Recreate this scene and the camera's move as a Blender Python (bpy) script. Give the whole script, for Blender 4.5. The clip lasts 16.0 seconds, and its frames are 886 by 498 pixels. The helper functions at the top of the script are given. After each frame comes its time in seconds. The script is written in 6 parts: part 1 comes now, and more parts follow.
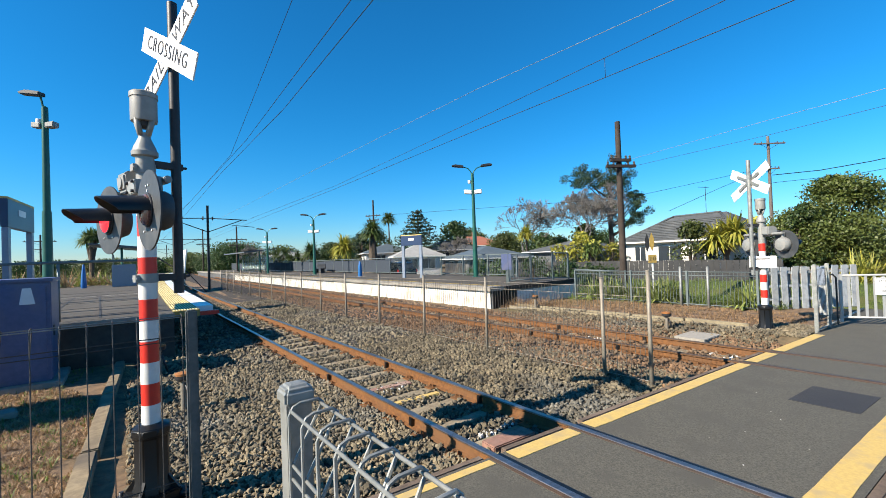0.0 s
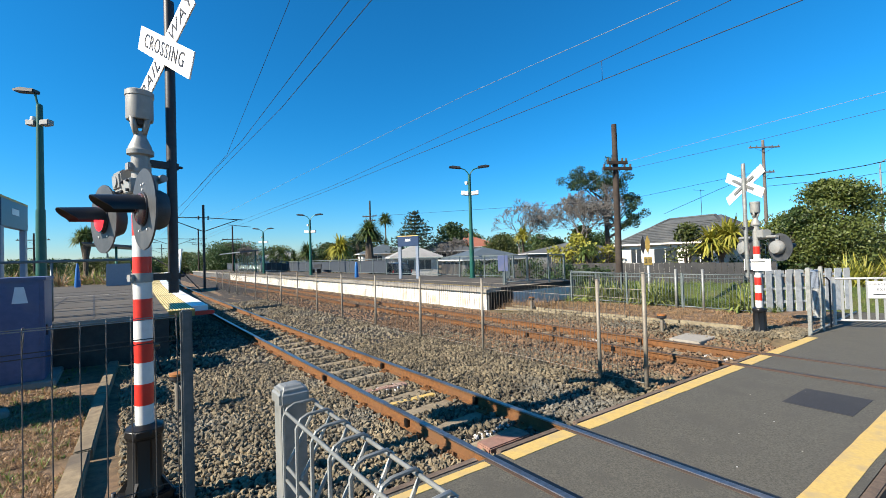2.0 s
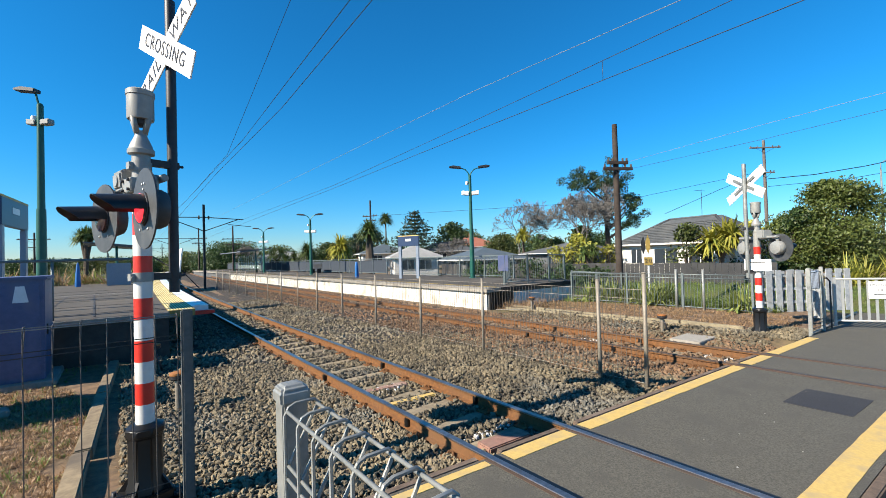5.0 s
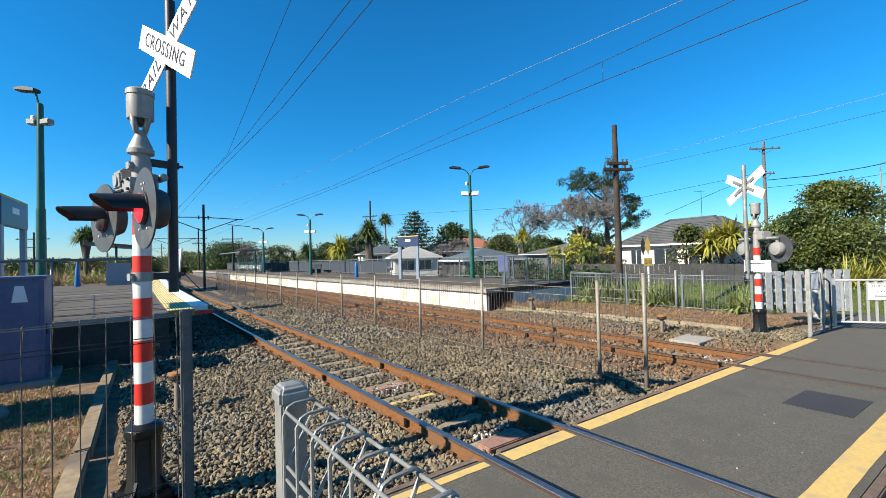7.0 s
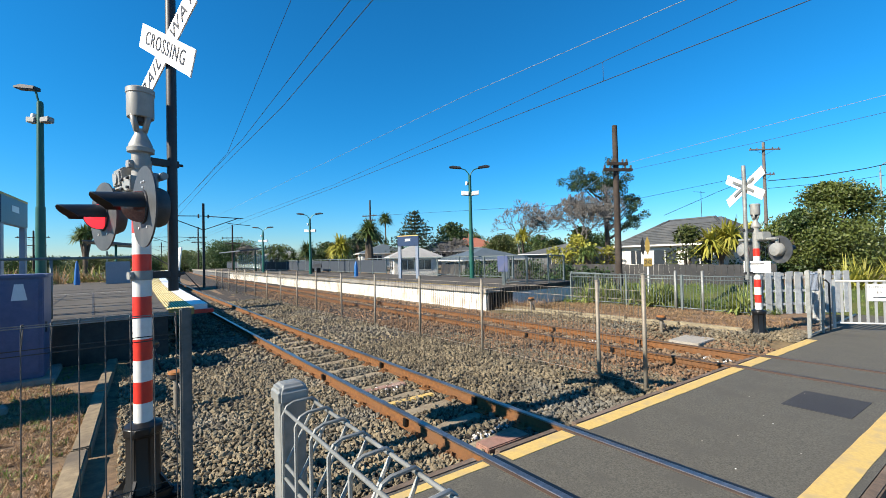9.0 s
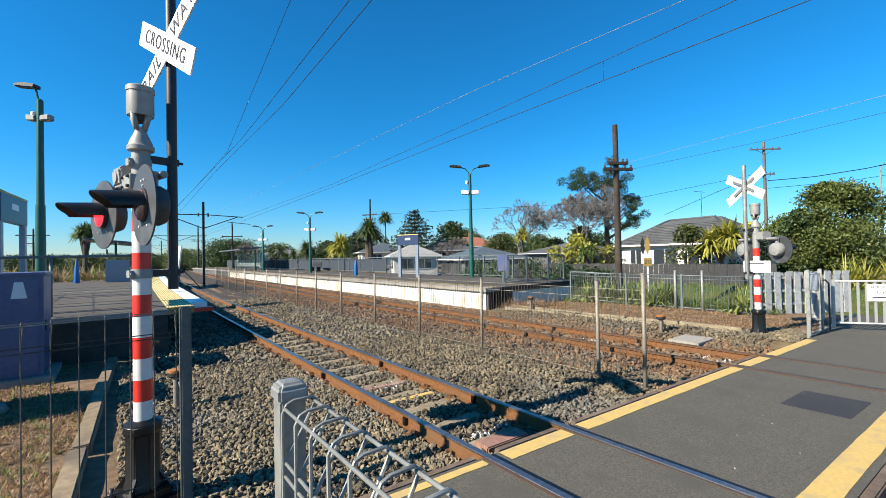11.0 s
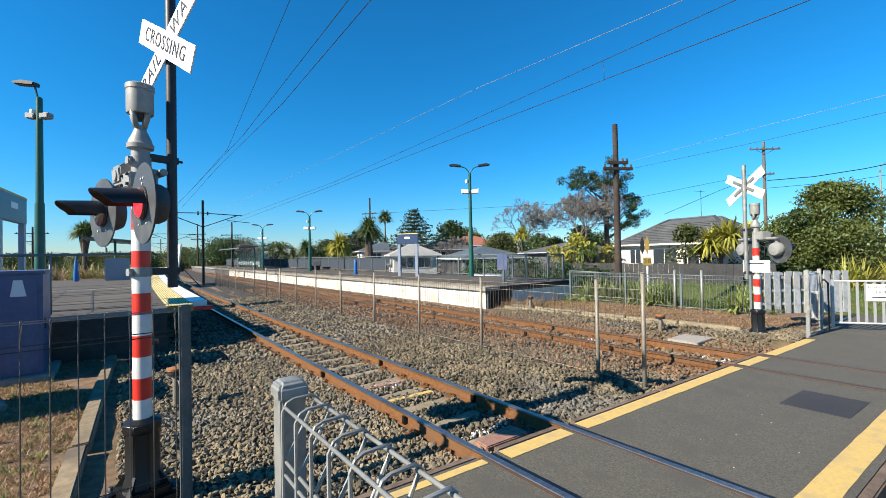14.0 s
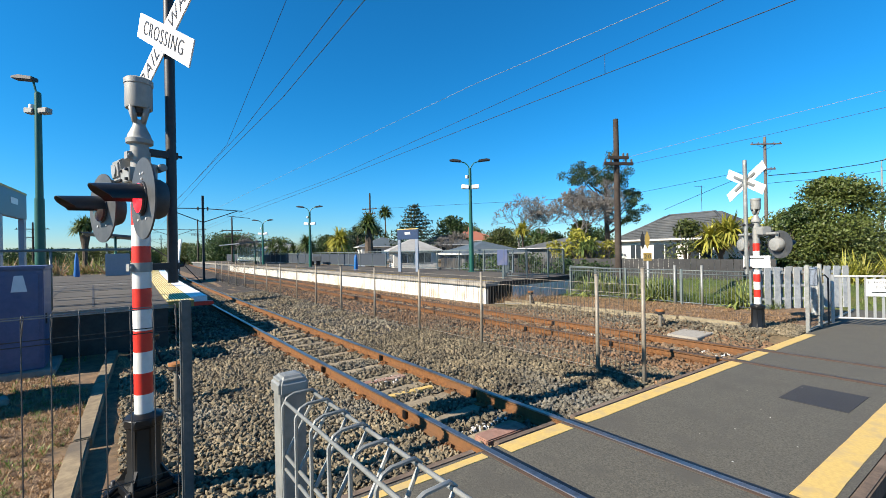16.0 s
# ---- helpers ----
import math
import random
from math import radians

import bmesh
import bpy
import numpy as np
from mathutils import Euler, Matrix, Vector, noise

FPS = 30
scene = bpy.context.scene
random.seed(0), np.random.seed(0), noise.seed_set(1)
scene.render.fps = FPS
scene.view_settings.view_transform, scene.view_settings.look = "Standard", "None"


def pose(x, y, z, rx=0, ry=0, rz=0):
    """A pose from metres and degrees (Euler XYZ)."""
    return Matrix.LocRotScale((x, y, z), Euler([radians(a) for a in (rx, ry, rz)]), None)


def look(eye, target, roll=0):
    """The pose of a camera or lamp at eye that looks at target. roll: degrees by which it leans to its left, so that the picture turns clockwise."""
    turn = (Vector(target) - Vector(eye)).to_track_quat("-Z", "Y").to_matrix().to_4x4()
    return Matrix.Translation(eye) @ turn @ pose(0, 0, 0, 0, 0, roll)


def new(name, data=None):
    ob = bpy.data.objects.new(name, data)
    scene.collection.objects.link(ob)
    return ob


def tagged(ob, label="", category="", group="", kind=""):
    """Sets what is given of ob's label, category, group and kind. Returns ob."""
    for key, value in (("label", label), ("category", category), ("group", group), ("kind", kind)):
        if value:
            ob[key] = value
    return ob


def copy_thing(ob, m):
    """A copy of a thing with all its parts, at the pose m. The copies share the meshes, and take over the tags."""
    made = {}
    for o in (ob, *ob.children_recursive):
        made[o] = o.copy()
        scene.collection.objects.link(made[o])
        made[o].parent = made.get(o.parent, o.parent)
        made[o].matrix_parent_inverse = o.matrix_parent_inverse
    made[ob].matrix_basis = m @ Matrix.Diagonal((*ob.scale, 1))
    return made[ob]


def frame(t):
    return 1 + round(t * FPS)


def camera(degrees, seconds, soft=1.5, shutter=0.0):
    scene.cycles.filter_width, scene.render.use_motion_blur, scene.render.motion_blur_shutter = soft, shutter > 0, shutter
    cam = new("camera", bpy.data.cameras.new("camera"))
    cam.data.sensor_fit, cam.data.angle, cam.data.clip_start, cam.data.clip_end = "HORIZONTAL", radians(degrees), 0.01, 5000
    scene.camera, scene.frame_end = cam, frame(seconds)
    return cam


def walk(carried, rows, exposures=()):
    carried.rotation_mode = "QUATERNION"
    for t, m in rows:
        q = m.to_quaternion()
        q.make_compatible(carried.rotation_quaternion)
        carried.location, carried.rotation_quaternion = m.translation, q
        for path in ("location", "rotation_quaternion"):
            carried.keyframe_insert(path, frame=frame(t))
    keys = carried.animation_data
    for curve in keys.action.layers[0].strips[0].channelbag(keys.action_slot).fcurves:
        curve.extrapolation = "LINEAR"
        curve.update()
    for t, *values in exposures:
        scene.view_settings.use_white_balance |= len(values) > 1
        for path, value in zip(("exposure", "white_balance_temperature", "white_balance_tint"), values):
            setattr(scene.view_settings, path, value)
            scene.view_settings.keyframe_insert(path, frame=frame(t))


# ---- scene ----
cam = camera(94.08, 16.0, soft=0.6)
PATH = [
    (0, pose(0.0000, -0.0013, 1.9421, 90.935, 2.070, -37.884)),
    (0.5, pose(0.0007, -0.0008, 1.9418, 90.938, 2.035, -38.074)),
    (1, pose(0.0001, -0.0012, 1.9405, 91.002, 1.908, -38.252)),
    (1.5, pose(-0.0002, -0.0045, 1.9409, 91.045, 1.832, -38.312)),
    (2, pose(0.0007, -0.0034, 1.9428, 91.061, 1.731, -38.356)),
    (2.5, pose(0.0009, -0.0020, 1.9421, 91.060, 1.760, -38.368)),
    (3, pose(0.0010, -0.0000, 1.9401, 91.018, 1.745, -38.384)),
    (3.5, pose(0.0007, -0.0004, 1.9408, 90.998, 1.741, -38.379)),
    (4, pose(-0.0008, -0.0004, 1.9418, 90.993, 1.695, -38.359)),
    (6.5, pose(-0.0017, -0.0023, 1.9400, 91.152, 1.619, -38.334)),
    (7, pose(0.0000, -0.0000, 1.9400, 91.118, 1.547, -38.358)),
    (7.5, pose(-0.0009, 0.0018, 1.9382, 91.108, 1.504, -38.391)),
    (8, pose(0.0000, 0.0024, 1.9372, 91.116, 1.478, -38.370)),
    (8.5, pose(-0.0015, -0.0003, 1.9398, 91.098, 1.378, -38.372)),
    (9, pose(-0.0000, -0.0002, 1.9392, 91.075, 1.344, -38.391)),
    (11.5, pose(-0.0000, 0.0010, 1.9387, 90.871, 1.169, -38.395)),
    (12, pose(-0.0010, 0.0016, 1.9372, 90.799, 1.170, -38.356)),
    (12.5, pose(-0.0006, 0.0010, 1.9376, 90.824, 1.119, -38.378)),
    (13, pose(-0.0005, 0.0036, 1.9372, 90.836, 1.035, -38.412)),
    (13.5, pose(-0.0010, 0.0019, 1.9378, 90.825, 1.036, -38.429)),
    (14, pose(-0.0010, 0.0037, 1.9376, 90.815, 1.077, -38.459)),
    (14.5, pose(0.0007, 0.0051, 1.9382, 90.774, 1.038, -38.371)),
    (15, pose(0.0015, 0.0055, 1.9367, 90.506, 1.002, -38.341)),
    (15.5, pose(0.0010, 0.0038, 1.9380, 90.262, 0.994, -38.368)),
    (16, pose(0.0013, 0.0047, 1.9360, 90.175, 1.098, -38.429)),
]
walk(cam, PATH)

# world and sun
world = bpy.data.worlds.new("world")
scene.world = world
world.use_nodes = True
wn = world.node_tree.nodes
sky = wn.new("ShaderNodeTexSky")
sky.sky_type = 'NISHITA'
sky.sun_disc = False
SUN_WAY = Vector((-1.0, 0.165, 0.68)).normalized()
sky.sun_elevation = math.asin(SUN_WAY.z)
sky.sun_rotation = math.atan2(SUN_WAY.x, SUN_WAY.y)
sky.air_density, sky.dust_density, sky.ozone_density = 1.0, 0.1, 1.6
tone = wn.new("ShaderNodeMix")
tone.data_type, tone.blend_type = 'RGBA', 'MULTIPLY'
tone.inputs[0].default_value = 1.0
# deep blue overhead, paler in the long air path near the horizon
height = wn.new("ShaderNodeSeparateXYZ")
world.node_tree.links.new(wn.new("ShaderNodeTexCoord").outputs["Generated"], height.inputs[0])
below = wn.new("ShaderNodeMath")
below.operation, below.use_clamp = 'SUBTRACT', True
below.inputs[0].default_value = 1.0
world.node_tree.links.new(height.outputs[2], below.inputs[1])
air = wn.new("ShaderNodeMath")
air.operation, air.use_clamp = 'POWER', True
air.inputs[1].default_value = 10.0
world.node_tree.links.new(below.outputs[0], air.inputs[0])
tint = wn.new("ShaderNodeMix")
tint.data_type = 'RGBA'
tint.inputs[6].default_value, tint.inputs[7].default_value = (0.10, 0.97, 1.56, 1), (0.78, 0.92, 1.16, 1)
world.node_tree.links.new(air.outputs[0], tint.inputs[0])
world.node_tree.links.new(tint.outputs[2], tone.inputs[7])
world.node_tree.links.new(sky.outputs[0], tone.inputs[6])
world.node_tree.links.new(tone.outputs[2], wn["Background"].inputs[0])
wn["Background"].inputs[1].default_value = 0.05
sun = new("sun", bpy.data.lights.new("sun", 'SUN'))
sun.data.energy, sun.data.angle, sun.data.color = 5.0, radians(0.5), (1.0, 0.89, 0.73)
sun.matrix_world = look(SUN_WAY * 50, (0, 0, 0))
scene.view_settings.exposure = 1.23


# ---- materials ----
def mat(name, a, b=None, scale=8.0, rough=0.7, metal=0.0, bump=0.2, big=0.0, coord="Object", stain=None, spread=0.0, detail=6.0, dist=0.01):
    """Two colours mixed by fine noise, a large-scale stain, and relief."""
    m = bpy.data.materials.new(name)
    m.use_nodes = True
    nt = m.node_tree
    n, l = nt.nodes, nt.links
    p = n["Principled BSDF"]
    p.inputs["Roughness"].default_value = rough
    p.inputs["Metallic"].default_value = metal
    b = b or tuple(c * 0.75 for c in a)
    tc = n.new("ShaderNodeTexCoord")
    if coord == "World":
        src = n.new("ShaderNodeNewGeometry").outputs["Position"]
    else:
        src = tc.outputs["Object"]
    t = n.new("ShaderNodeTexNoise")
    t.inputs["Scale"].default_value, t.inputs["Detail"].default_value, t.inputs["Roughness"].default_value = scale, detail, 0.65
    l.new(src, t.inputs["Vector"])
    ramp = n.new("ShaderNodeMapRange")
    ramp.inputs[1].default_value, ramp.inputs[2].default_value = 0.35, 0.65
    l.new(t.outputs["Fac"], ramp.inputs[0])
    mx = n.new("ShaderNodeMix")
    mx.data_type = 'RGBA'
    mx.inputs[6].default_value, mx.inputs[7].default_value = (*a, 1), (*b, 1)
    l.new(ramp.outputs[0], mx.inputs[0])
    out = mx.outputs[2]
    if stain:
        t2 = n.new("ShaderNodeTexNoise")
        t2.inputs["Scale"].default_value, t2.inputs["Detail"].default_value = big or scale * 0.1, 3
        l.new(src, t2.inputs["Vector"])
        r2 = n.new("ShaderNodeMapRange")
        r2.inputs[1].default_value, r2.inputs[2].default_value = 0.5, 0.72
        l.new(t2.outputs["Fac"], r2.inputs[0])
        m2 = n.new("ShaderNodeMix")
        m2.data_type = 'RGBA'
        l.new(r2.outputs[0], m2.inputs[0])
        l.new(out, m2.inputs[6])
        m2.inputs[7].default_value = (*stain, 1)
        out = m2.outputs[2]
    if spread:
        g = n.new("ShaderNodeNewGeometry")
        oi = n.new("ShaderNodeObjectInfo")
        add = n.new("ShaderNodeMath")
        add.operation = 'ADD'
        l.new(g.outputs["Random Per Island"], add.inputs[0])
        l.new(oi.outputs["Random"], add.inputs[1])
        r3 = n.new("ShaderNodeMapRange")
        r3.inputs[2].default_value = 2.0
        r3.inputs[3].default_value, r3.inputs[4].default_value = 1 - spread, 1 + spread
        l.new(add.outputs[0], r3.inputs[0])
        hsv = n.new("ShaderNodeHueSaturation")
        l.new(r3.outputs[0], hsv.inputs["Value"])
        l.new(out, hsv.inputs["Color"])
        out = hsv.outputs[0]
    l.new(out, p.inputs["Base Color"])
    if bump:
        bp = n.new("ShaderNodeBump")
        bp.inputs["Strength"].default_value, bp.inputs["Distance"].default_value = bump, dist
        l.new(t.outputs["Fac"], bp.inputs["Height"])
        l.new(bp.outputs[0], p.inputs["Normal"])
    return m


def leaf_mat(name, a, b, spread=0.45):
    m = mat(name, a, b, 3.0, 0.55, 0, 0, spread=spread)
    p = m.node_tree.nodes["Principled BSDF"]
    tr = m.node_tree.nodes.new("ShaderNodeBsdfTranslucent")
    ms = m.node_tree.nodes.new("ShaderNodeMixShader")
    ms.inputs[0].default_value = 0.25
    src = p.inputs["Base Color"].links[0].from_socket
    m.node_tree.links.new(src, tr.inputs["Color"])
    m.node_tree.links.new(p.outputs[0], ms.inputs[1])
    m.node_tree.links.new(tr.outputs[0], ms.inputs[2])
    m.node_tree.links.new(ms.outputs[0], m.node_tree.nodes["Material Output"].inputs[0])
    return m


def glow_mat(name, col, strength):
    m = mat(name, col, col, 60, 0.3, 0, 0)
    p = m.node_tree.nodes["Principled BSDF"]
    p.inputs["Emission Color"].default_value = (*col, 1)
    p.inputs["Emission Strength"].default_value = strength
    return m


def glass_mat(name, col, rough=0.05):
    m = bpy.data.materials.new(name)
    m.use_nodes = True
    p = m.node_tree.nodes["Principled BSDF"]
    p.inputs["Base Color"].default_value = (*col, 1)
    p.inputs["Roughness"].default_value = rough
    p.inputs["Transmission Weight"].default_value = 0.9
    return m


M_GROUND = mat("soil", (0.2051, 0.1298, 0.0717), (0.082, 0.0547, 0.0341), 6, 0.95, 0, 0.6, 0.15, "World", (0.082, 0.0888, 0.0274), dist=0.03)
# bed colour is near black to paint the shade in gaps between stones
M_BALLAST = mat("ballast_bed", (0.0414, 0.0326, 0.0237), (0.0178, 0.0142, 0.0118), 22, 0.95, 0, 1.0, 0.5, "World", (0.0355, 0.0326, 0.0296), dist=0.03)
M_STONE = mat("stone", (0.1947, 0.1582, 0.0991), (0.0808, 0.0681, 0.0462), 1.5, 0.9, 0, 0.3, 0.45, "World", (0.1377, 0.1306, 0.1092), spread=0.8)
M_STONE_RUST = mat("rusty_stone", (0.22, 0.13, 0.07), (0.13, 0.08, 0.045), 2, 0.9, 0, 0.3, 0.6, "World", (0.17, 0.13, 0.09), spread=0.5)
M_ASPHALT = mat("asphalt", (0.1042, 0.0968, 0.0752), (0.0429, 0.0408, 0.0328), 60, 0.85, 0, 0.5, 2.2, "World", (0.0626, 0.0582, 0.0472), dist=0.005)
M_PATCH = mat("asphalt_patch", (0.0266, 0.0266, 0.0296), (0.0178, 0.0178, 0.0208), 100, 0.8, 0, 0.6, 2, "World", (0.0296, 0.0296, 0.0296), dist=0.004)
M_YELLOW = mat("yellow_paint", (0.5217, 0.3679, 0.1137), (0.4415, 0.3077, 0.1003), 30, 0.7, 0, 0.3, 6, "World", (0.3746, 0.2809, 0.1338), dist=0.004)
M_RUST = mat("rusty_steel", (0.185, 0.078, 0.021), (0.095, 0.041, 0.014), 16, 0.8, 0.15, 0.3, 1.2, "World", (0.125, 0.062, 0.026), dist=0.006)
M_RUSTDIRT = mat("rusty_dirt", (0.077, 0.0445, 0.0266), (0.0474, 0.0296, 0.0208), 25, 0.9, 0, 0.4, 3, "World", (0.0592, 0.0503, 0.0414), dist=0.004)
M_EDGEWOOD = mat("old_brown_timber", (0.1185, 0.0829, 0.0592), (0.0651, 0.0474, 0.0355), 14, 0.95, 0, 0.6, 2, "World", (0.1599, 0.1185, 0.0888), spread=0.2)
M_RAILTOP = mat("worn_rail", (0.36, 0.33, 0.31), (0.24, 0.21, 0.19), 20, 0.28, 0.9, 0.05, 1, "World", (0.24, 0.15, 0.09))
M_SLEEPER = mat("sleeper_timber", (0.237, 0.1954, 0.1303), (0.154, 0.1244, 0.0829), 12, 0.9, 0, 0.5, 1.5, "World", (0.1303, 0.0948, 0.0592), spread=0.3)
M_OLDWOOD = mat("weathered_timber", (0.2297, 0.1804, 0.1093), (0.1367, 0.1039, 0.0656), 9, 0.9, 0, 0.6, 1.2, "World", (0.082, 0.0656, 0.0492), spread=0.2)
M_DARKWOOD = mat("dark_timber", (0.0385, 0.0266, 0.0208), (0.0208, 0.0154, 0.0118), 9, 0.9, 0, 0.6, 1.2, "World", (0.0533, 0.0414, 0.0326))
M_GREYWOOD = mat("silvered_timber", (0.3294, 0.3523, 0.366), (0.2288, 0.2471, 0.2608), 10, 0.9, 0, 0.5, 1.3, "World", (0.2745, 0.2745, 0.2653), spread=0.25)
M_GALV = mat("galvanised_steel", (0.2388, 0.2485, 0.2388), (0.1743, 0.1839, 0.1776), 35, 0.5, 0.35, 0.1, 6, "Object", (0.2969, 0.3034, 0.2905))
M_WIRE = mat("galvanised_wire", (0.2665, 0.2665, 0.2607), (0.1954, 0.1954, 0.1896), 60, 0.5, 0.5, 0.0)
M_FENCEWIRE = mat("dark_dull_wire", (0.0647, 0.0615, 0.0583), (0.0388, 0.0356, 0.0324), 60, 0.6, 0.3, 0.0)
M_DARKPOST = mat("dull_grey_post", (0.1007, 0.1125, 0.1125), (0.0711, 0.08, 0.08), 25, 0.6, 0.3, 0.1, 4, "Object", (0.1303, 0.1303, 0.1244))
# concrete darkened in its colour for the shade under the platform edge
M_SHADECONC = mat("shaded_old_concrete", (0.0577, 0.0548, 0.049), (0.0404, 0.0375, 0.0347), 9, 0.95, 0, 0.5, 1.2, "World", (0.0289, 0.026, 0.0231), dist=0.008)
M_DARKPALING = mat("dark_stained_paling", (0.0319, 0.0329, 0.035), (0.0212, 0.0223, 0.0244), 6, 0.9, 0, 0.2, 1, "World", (0.0479, 0.0468, 0.0452), spread=0.3)
M_DULLWIRE = mat("dull_wire", (0.1185, 0.1066, 0.0888), (0.077, 0.0651, 0.0533), 60, 0.6, 0.3, 0.0)
M_POST = mat("weathered_pipe", (0.2488, 0.2251, 0.1836), (0.1777, 0.1599, 0.1303), 20, 0.6, 0.3, 0.15, 2, "World", (0.148, 0.1125, 0.077))
M_WHITE = mat("white_paint", (0.6222, 0.6222, 0.6066), (0.56, 0.56, 0.5444), 20, 0.55, 0, 0.05, 2, "Object", (0.5133, 0.5055, 0.4822))
M_SIGNWHITE = mat("sign_white", (0.7, 0.7, 0.7), (0.6588, 0.6588, 0.6588), 10, 0.4, 0, 0.0)
M_RED = mat("red_band", (0.5929, 0.0264, 0.0148), (0.527, 0.0231, 0.0132), 15, 0.4, 0, 0.03, 3, "Object", (0.4612, 0.0288, 0.0181))
M_SIGGREY = mat("grey_enamel", (0.2547, 0.2607, 0.2488), (0.2133, 0.2191, 0.2103), 18, 0.5, 0.1, 0.05, 3, "Object", (0.237, 0.231, 0.2191))
M_DISC = mat("matt_grey_disc", (0.0503, 0.0563, 0.0622), (0.0355, 0.0403, 0.0462), 20, 0.55, 0.2, 0.04, 4, "Object", (0.077, 0.08, 0.0829))
M_BLACK = mat("black_enamel", (0.0039, 0.0039, 0.0043), (0.0028, 0.0028, 0.0031), 15, 0.4, 0, 0.08, 3, "Object", (0.0086, 0.0082, 0.0077))
M_DARKSTEEL = mat("dark_steel", (0.0355, 0.0355, 0.0385), (0.0237, 0.0237, 0.0266), 15, 0.5, 0.3, 0.05)
M_INK = mat("black_lettering", (0.0089, 0.0089, 0.0089), (0.0118, 0.0118, 0.0118), 10, 0.5, 0, 0)
M_LENS_ON = glow_mat("lit_red_lens", (0.9, 0.02, 0.03), 1.1)
M_LENS_OFF = mat("unlit_lens", (0.20, 0.10, 0.09), (0.12, 0.06, 0.06), 60, 0.15, 0.2, 0.1)
M_GREEN = mat("green_paint", (0.0082, 0.0888, 0.0651), (0.0071, 0.0711, 0.0533), 12, 0.4, 0.1, 0.04, 2, "Object", (0.0296, 0.1007, 0.077))
M_BLUE = mat("navy_panel", (0.0148, 0.0355, 0.0948), (0.0118, 0.0296, 0.077), 12, 0.35, 0, 0.02)
M_CYAN = mat("bright_blue_vinyl", (0.0059, 0.1185, 0.3554), (0.0059, 0.0948, 0.2962), 12, 0.5, 0, 0.05)
M_LEGBLUE = mat("pale_blue_grey_paint", (0.2014, 0.237, 0.2962), (0.1777, 0.2133, 0.2725), 12, 0.4, 0.2, 0.03)
M_CABINET = mat("blue_grey_cabinet", (0.0869, 0.1098, 0.215), (0.0686, 0.0915, 0.183), 14, 0.5, 0.1, 0.06, 2, "Object", (0.119, 0.1235, 0.1921))
M_CONC = mat("concrete", (0.2962, 0.2784, 0.2428), (0.237, 0.2191, 0.1896), 14, 0.9, 0, 0.4, 1.2, "World", (0.1896, 0.1659, 0.1362), dist=0.006)
M_PLATTOP = mat("platform_asphalt", (0.068, 0.0584, 0.0448), (0.04, 0.0344, 0.028), 30, 0.9, 0, 0.4, 0.7, "World", (0.08, 0.0688, 0.0528), dist=0.005)
M_PANELWHITE = mat("whitewashed_boards", (0.62, 0.61, 0.56), (0.53, 0.51, 0.46), 7, 0.85, 0, 0.25, 1.3, "World", (0.38, 0.33, 0.25), spread=0.1)
M_TACTILE = mat("yellow_tactile", (0.3673, 0.2665, 0.0592), (0.2962, 0.2133, 0.0533), 20, 0.8, 0, 0.4, 2, "World", (0.2133, 0.1659, 0.0711))
M_TACTRIB = mat("pale_yellow_rib", (0.6076, 0.5468, 0.319), (0.5316, 0.4557, 0.2278), 20, 0.8, 0, 0.3)
M_ORANGE = mat("orange_cap", (0.2962, 0.1185, 0.0296), (0.2251, 0.0888, 0.0237), 15, 0.7, 0, 0.1)
M_DARKPANEL = mat("dark_blue_slats", (0.0274, 0.0384, 0.0549), (0.0201, 0.0284, 0.0412), 8, 0.85, 0.0, 0.03)
M_RAILGREY = mat("grey_green_rail", (0.1303, 0.1599, 0.1629), (0.1007, 0.1244, 0.1274), 20, 0.5, 0.3, 0.03)
M_ROOFGREY = mat("grey_tile_roof", (0.0686, 0.075, 0.0805), (0.0458, 0.0512, 0.0567), 3, 0.8, 0, 0.4, 0.6, "World", (0.0915, 0.0961, 0.0988), spread=0.2)
M_ROOFLIGHT = mat("pale_iron_roof", (0.308, 0.308, 0.2962), (0.2665, 0.2665, 0.2547), 3, 0.6, 0.1, 0.1, 0.5, "World", (0.237, 0.231, 0.2191))
M_ROOFBLUE = mat("blue_grey_roof", (0.0829, 0.1066, 0.1244), (0.0651, 0.0859, 0.1007), 3, 0.6, 0.1, 0.2, 0.5, "World", (0.1007, 0.1185, 0.1303))
M_ROOFRED = mat("terracotta_roof", (0.2844, 0.1007, 0.0592), (0.2251, 0.077, 0.0474), 3, 0.8, 0, 0.3, 0.5, "World", (0.2488, 0.1185, 0.077))
M_HOUSEWHITE = mat("weatherboard", (0.5924, 0.5848, 0.5544), (0.5468, 0.5392, 0.5088), 3, 0.7, 0, 0.1, 0.5, "World", (0.5164, 0.5012, 0.4557))
M_HOUSEDARK = mat("dark_cladding", (0.0948, 0.1007, 0.1066), (0.0711, 0.077, 0.0829), 3, 0.7, 0, 0.1, 0.5, "World", (0.1185, 0.1185, 0.1185))
M_PANE = mat("window_pane", (0.0296, 0.0385, 0.0474), (0.0208, 0.0266, 0.0355), 1, 0.08, 0, 0.0)
M_SHELTERGLASS = glass_mat("shelter_glass", (0.75, 0.9, 0.9))
# yellow darkened to olive, as the board looks when turned from the sun
M_SHADEYELLOW = mat("shaded_yellow_plate", (0.2133, 0.148, 0.0237), (0.1659, 0.1125, 0.0208), 12, 0.6, 0, 0.03)
M_TYRE = mat("tyre_rubber", (0.0118, 0.0118, 0.0118), (0.0178, 0.0178, 0.0178), 20, 0.9)
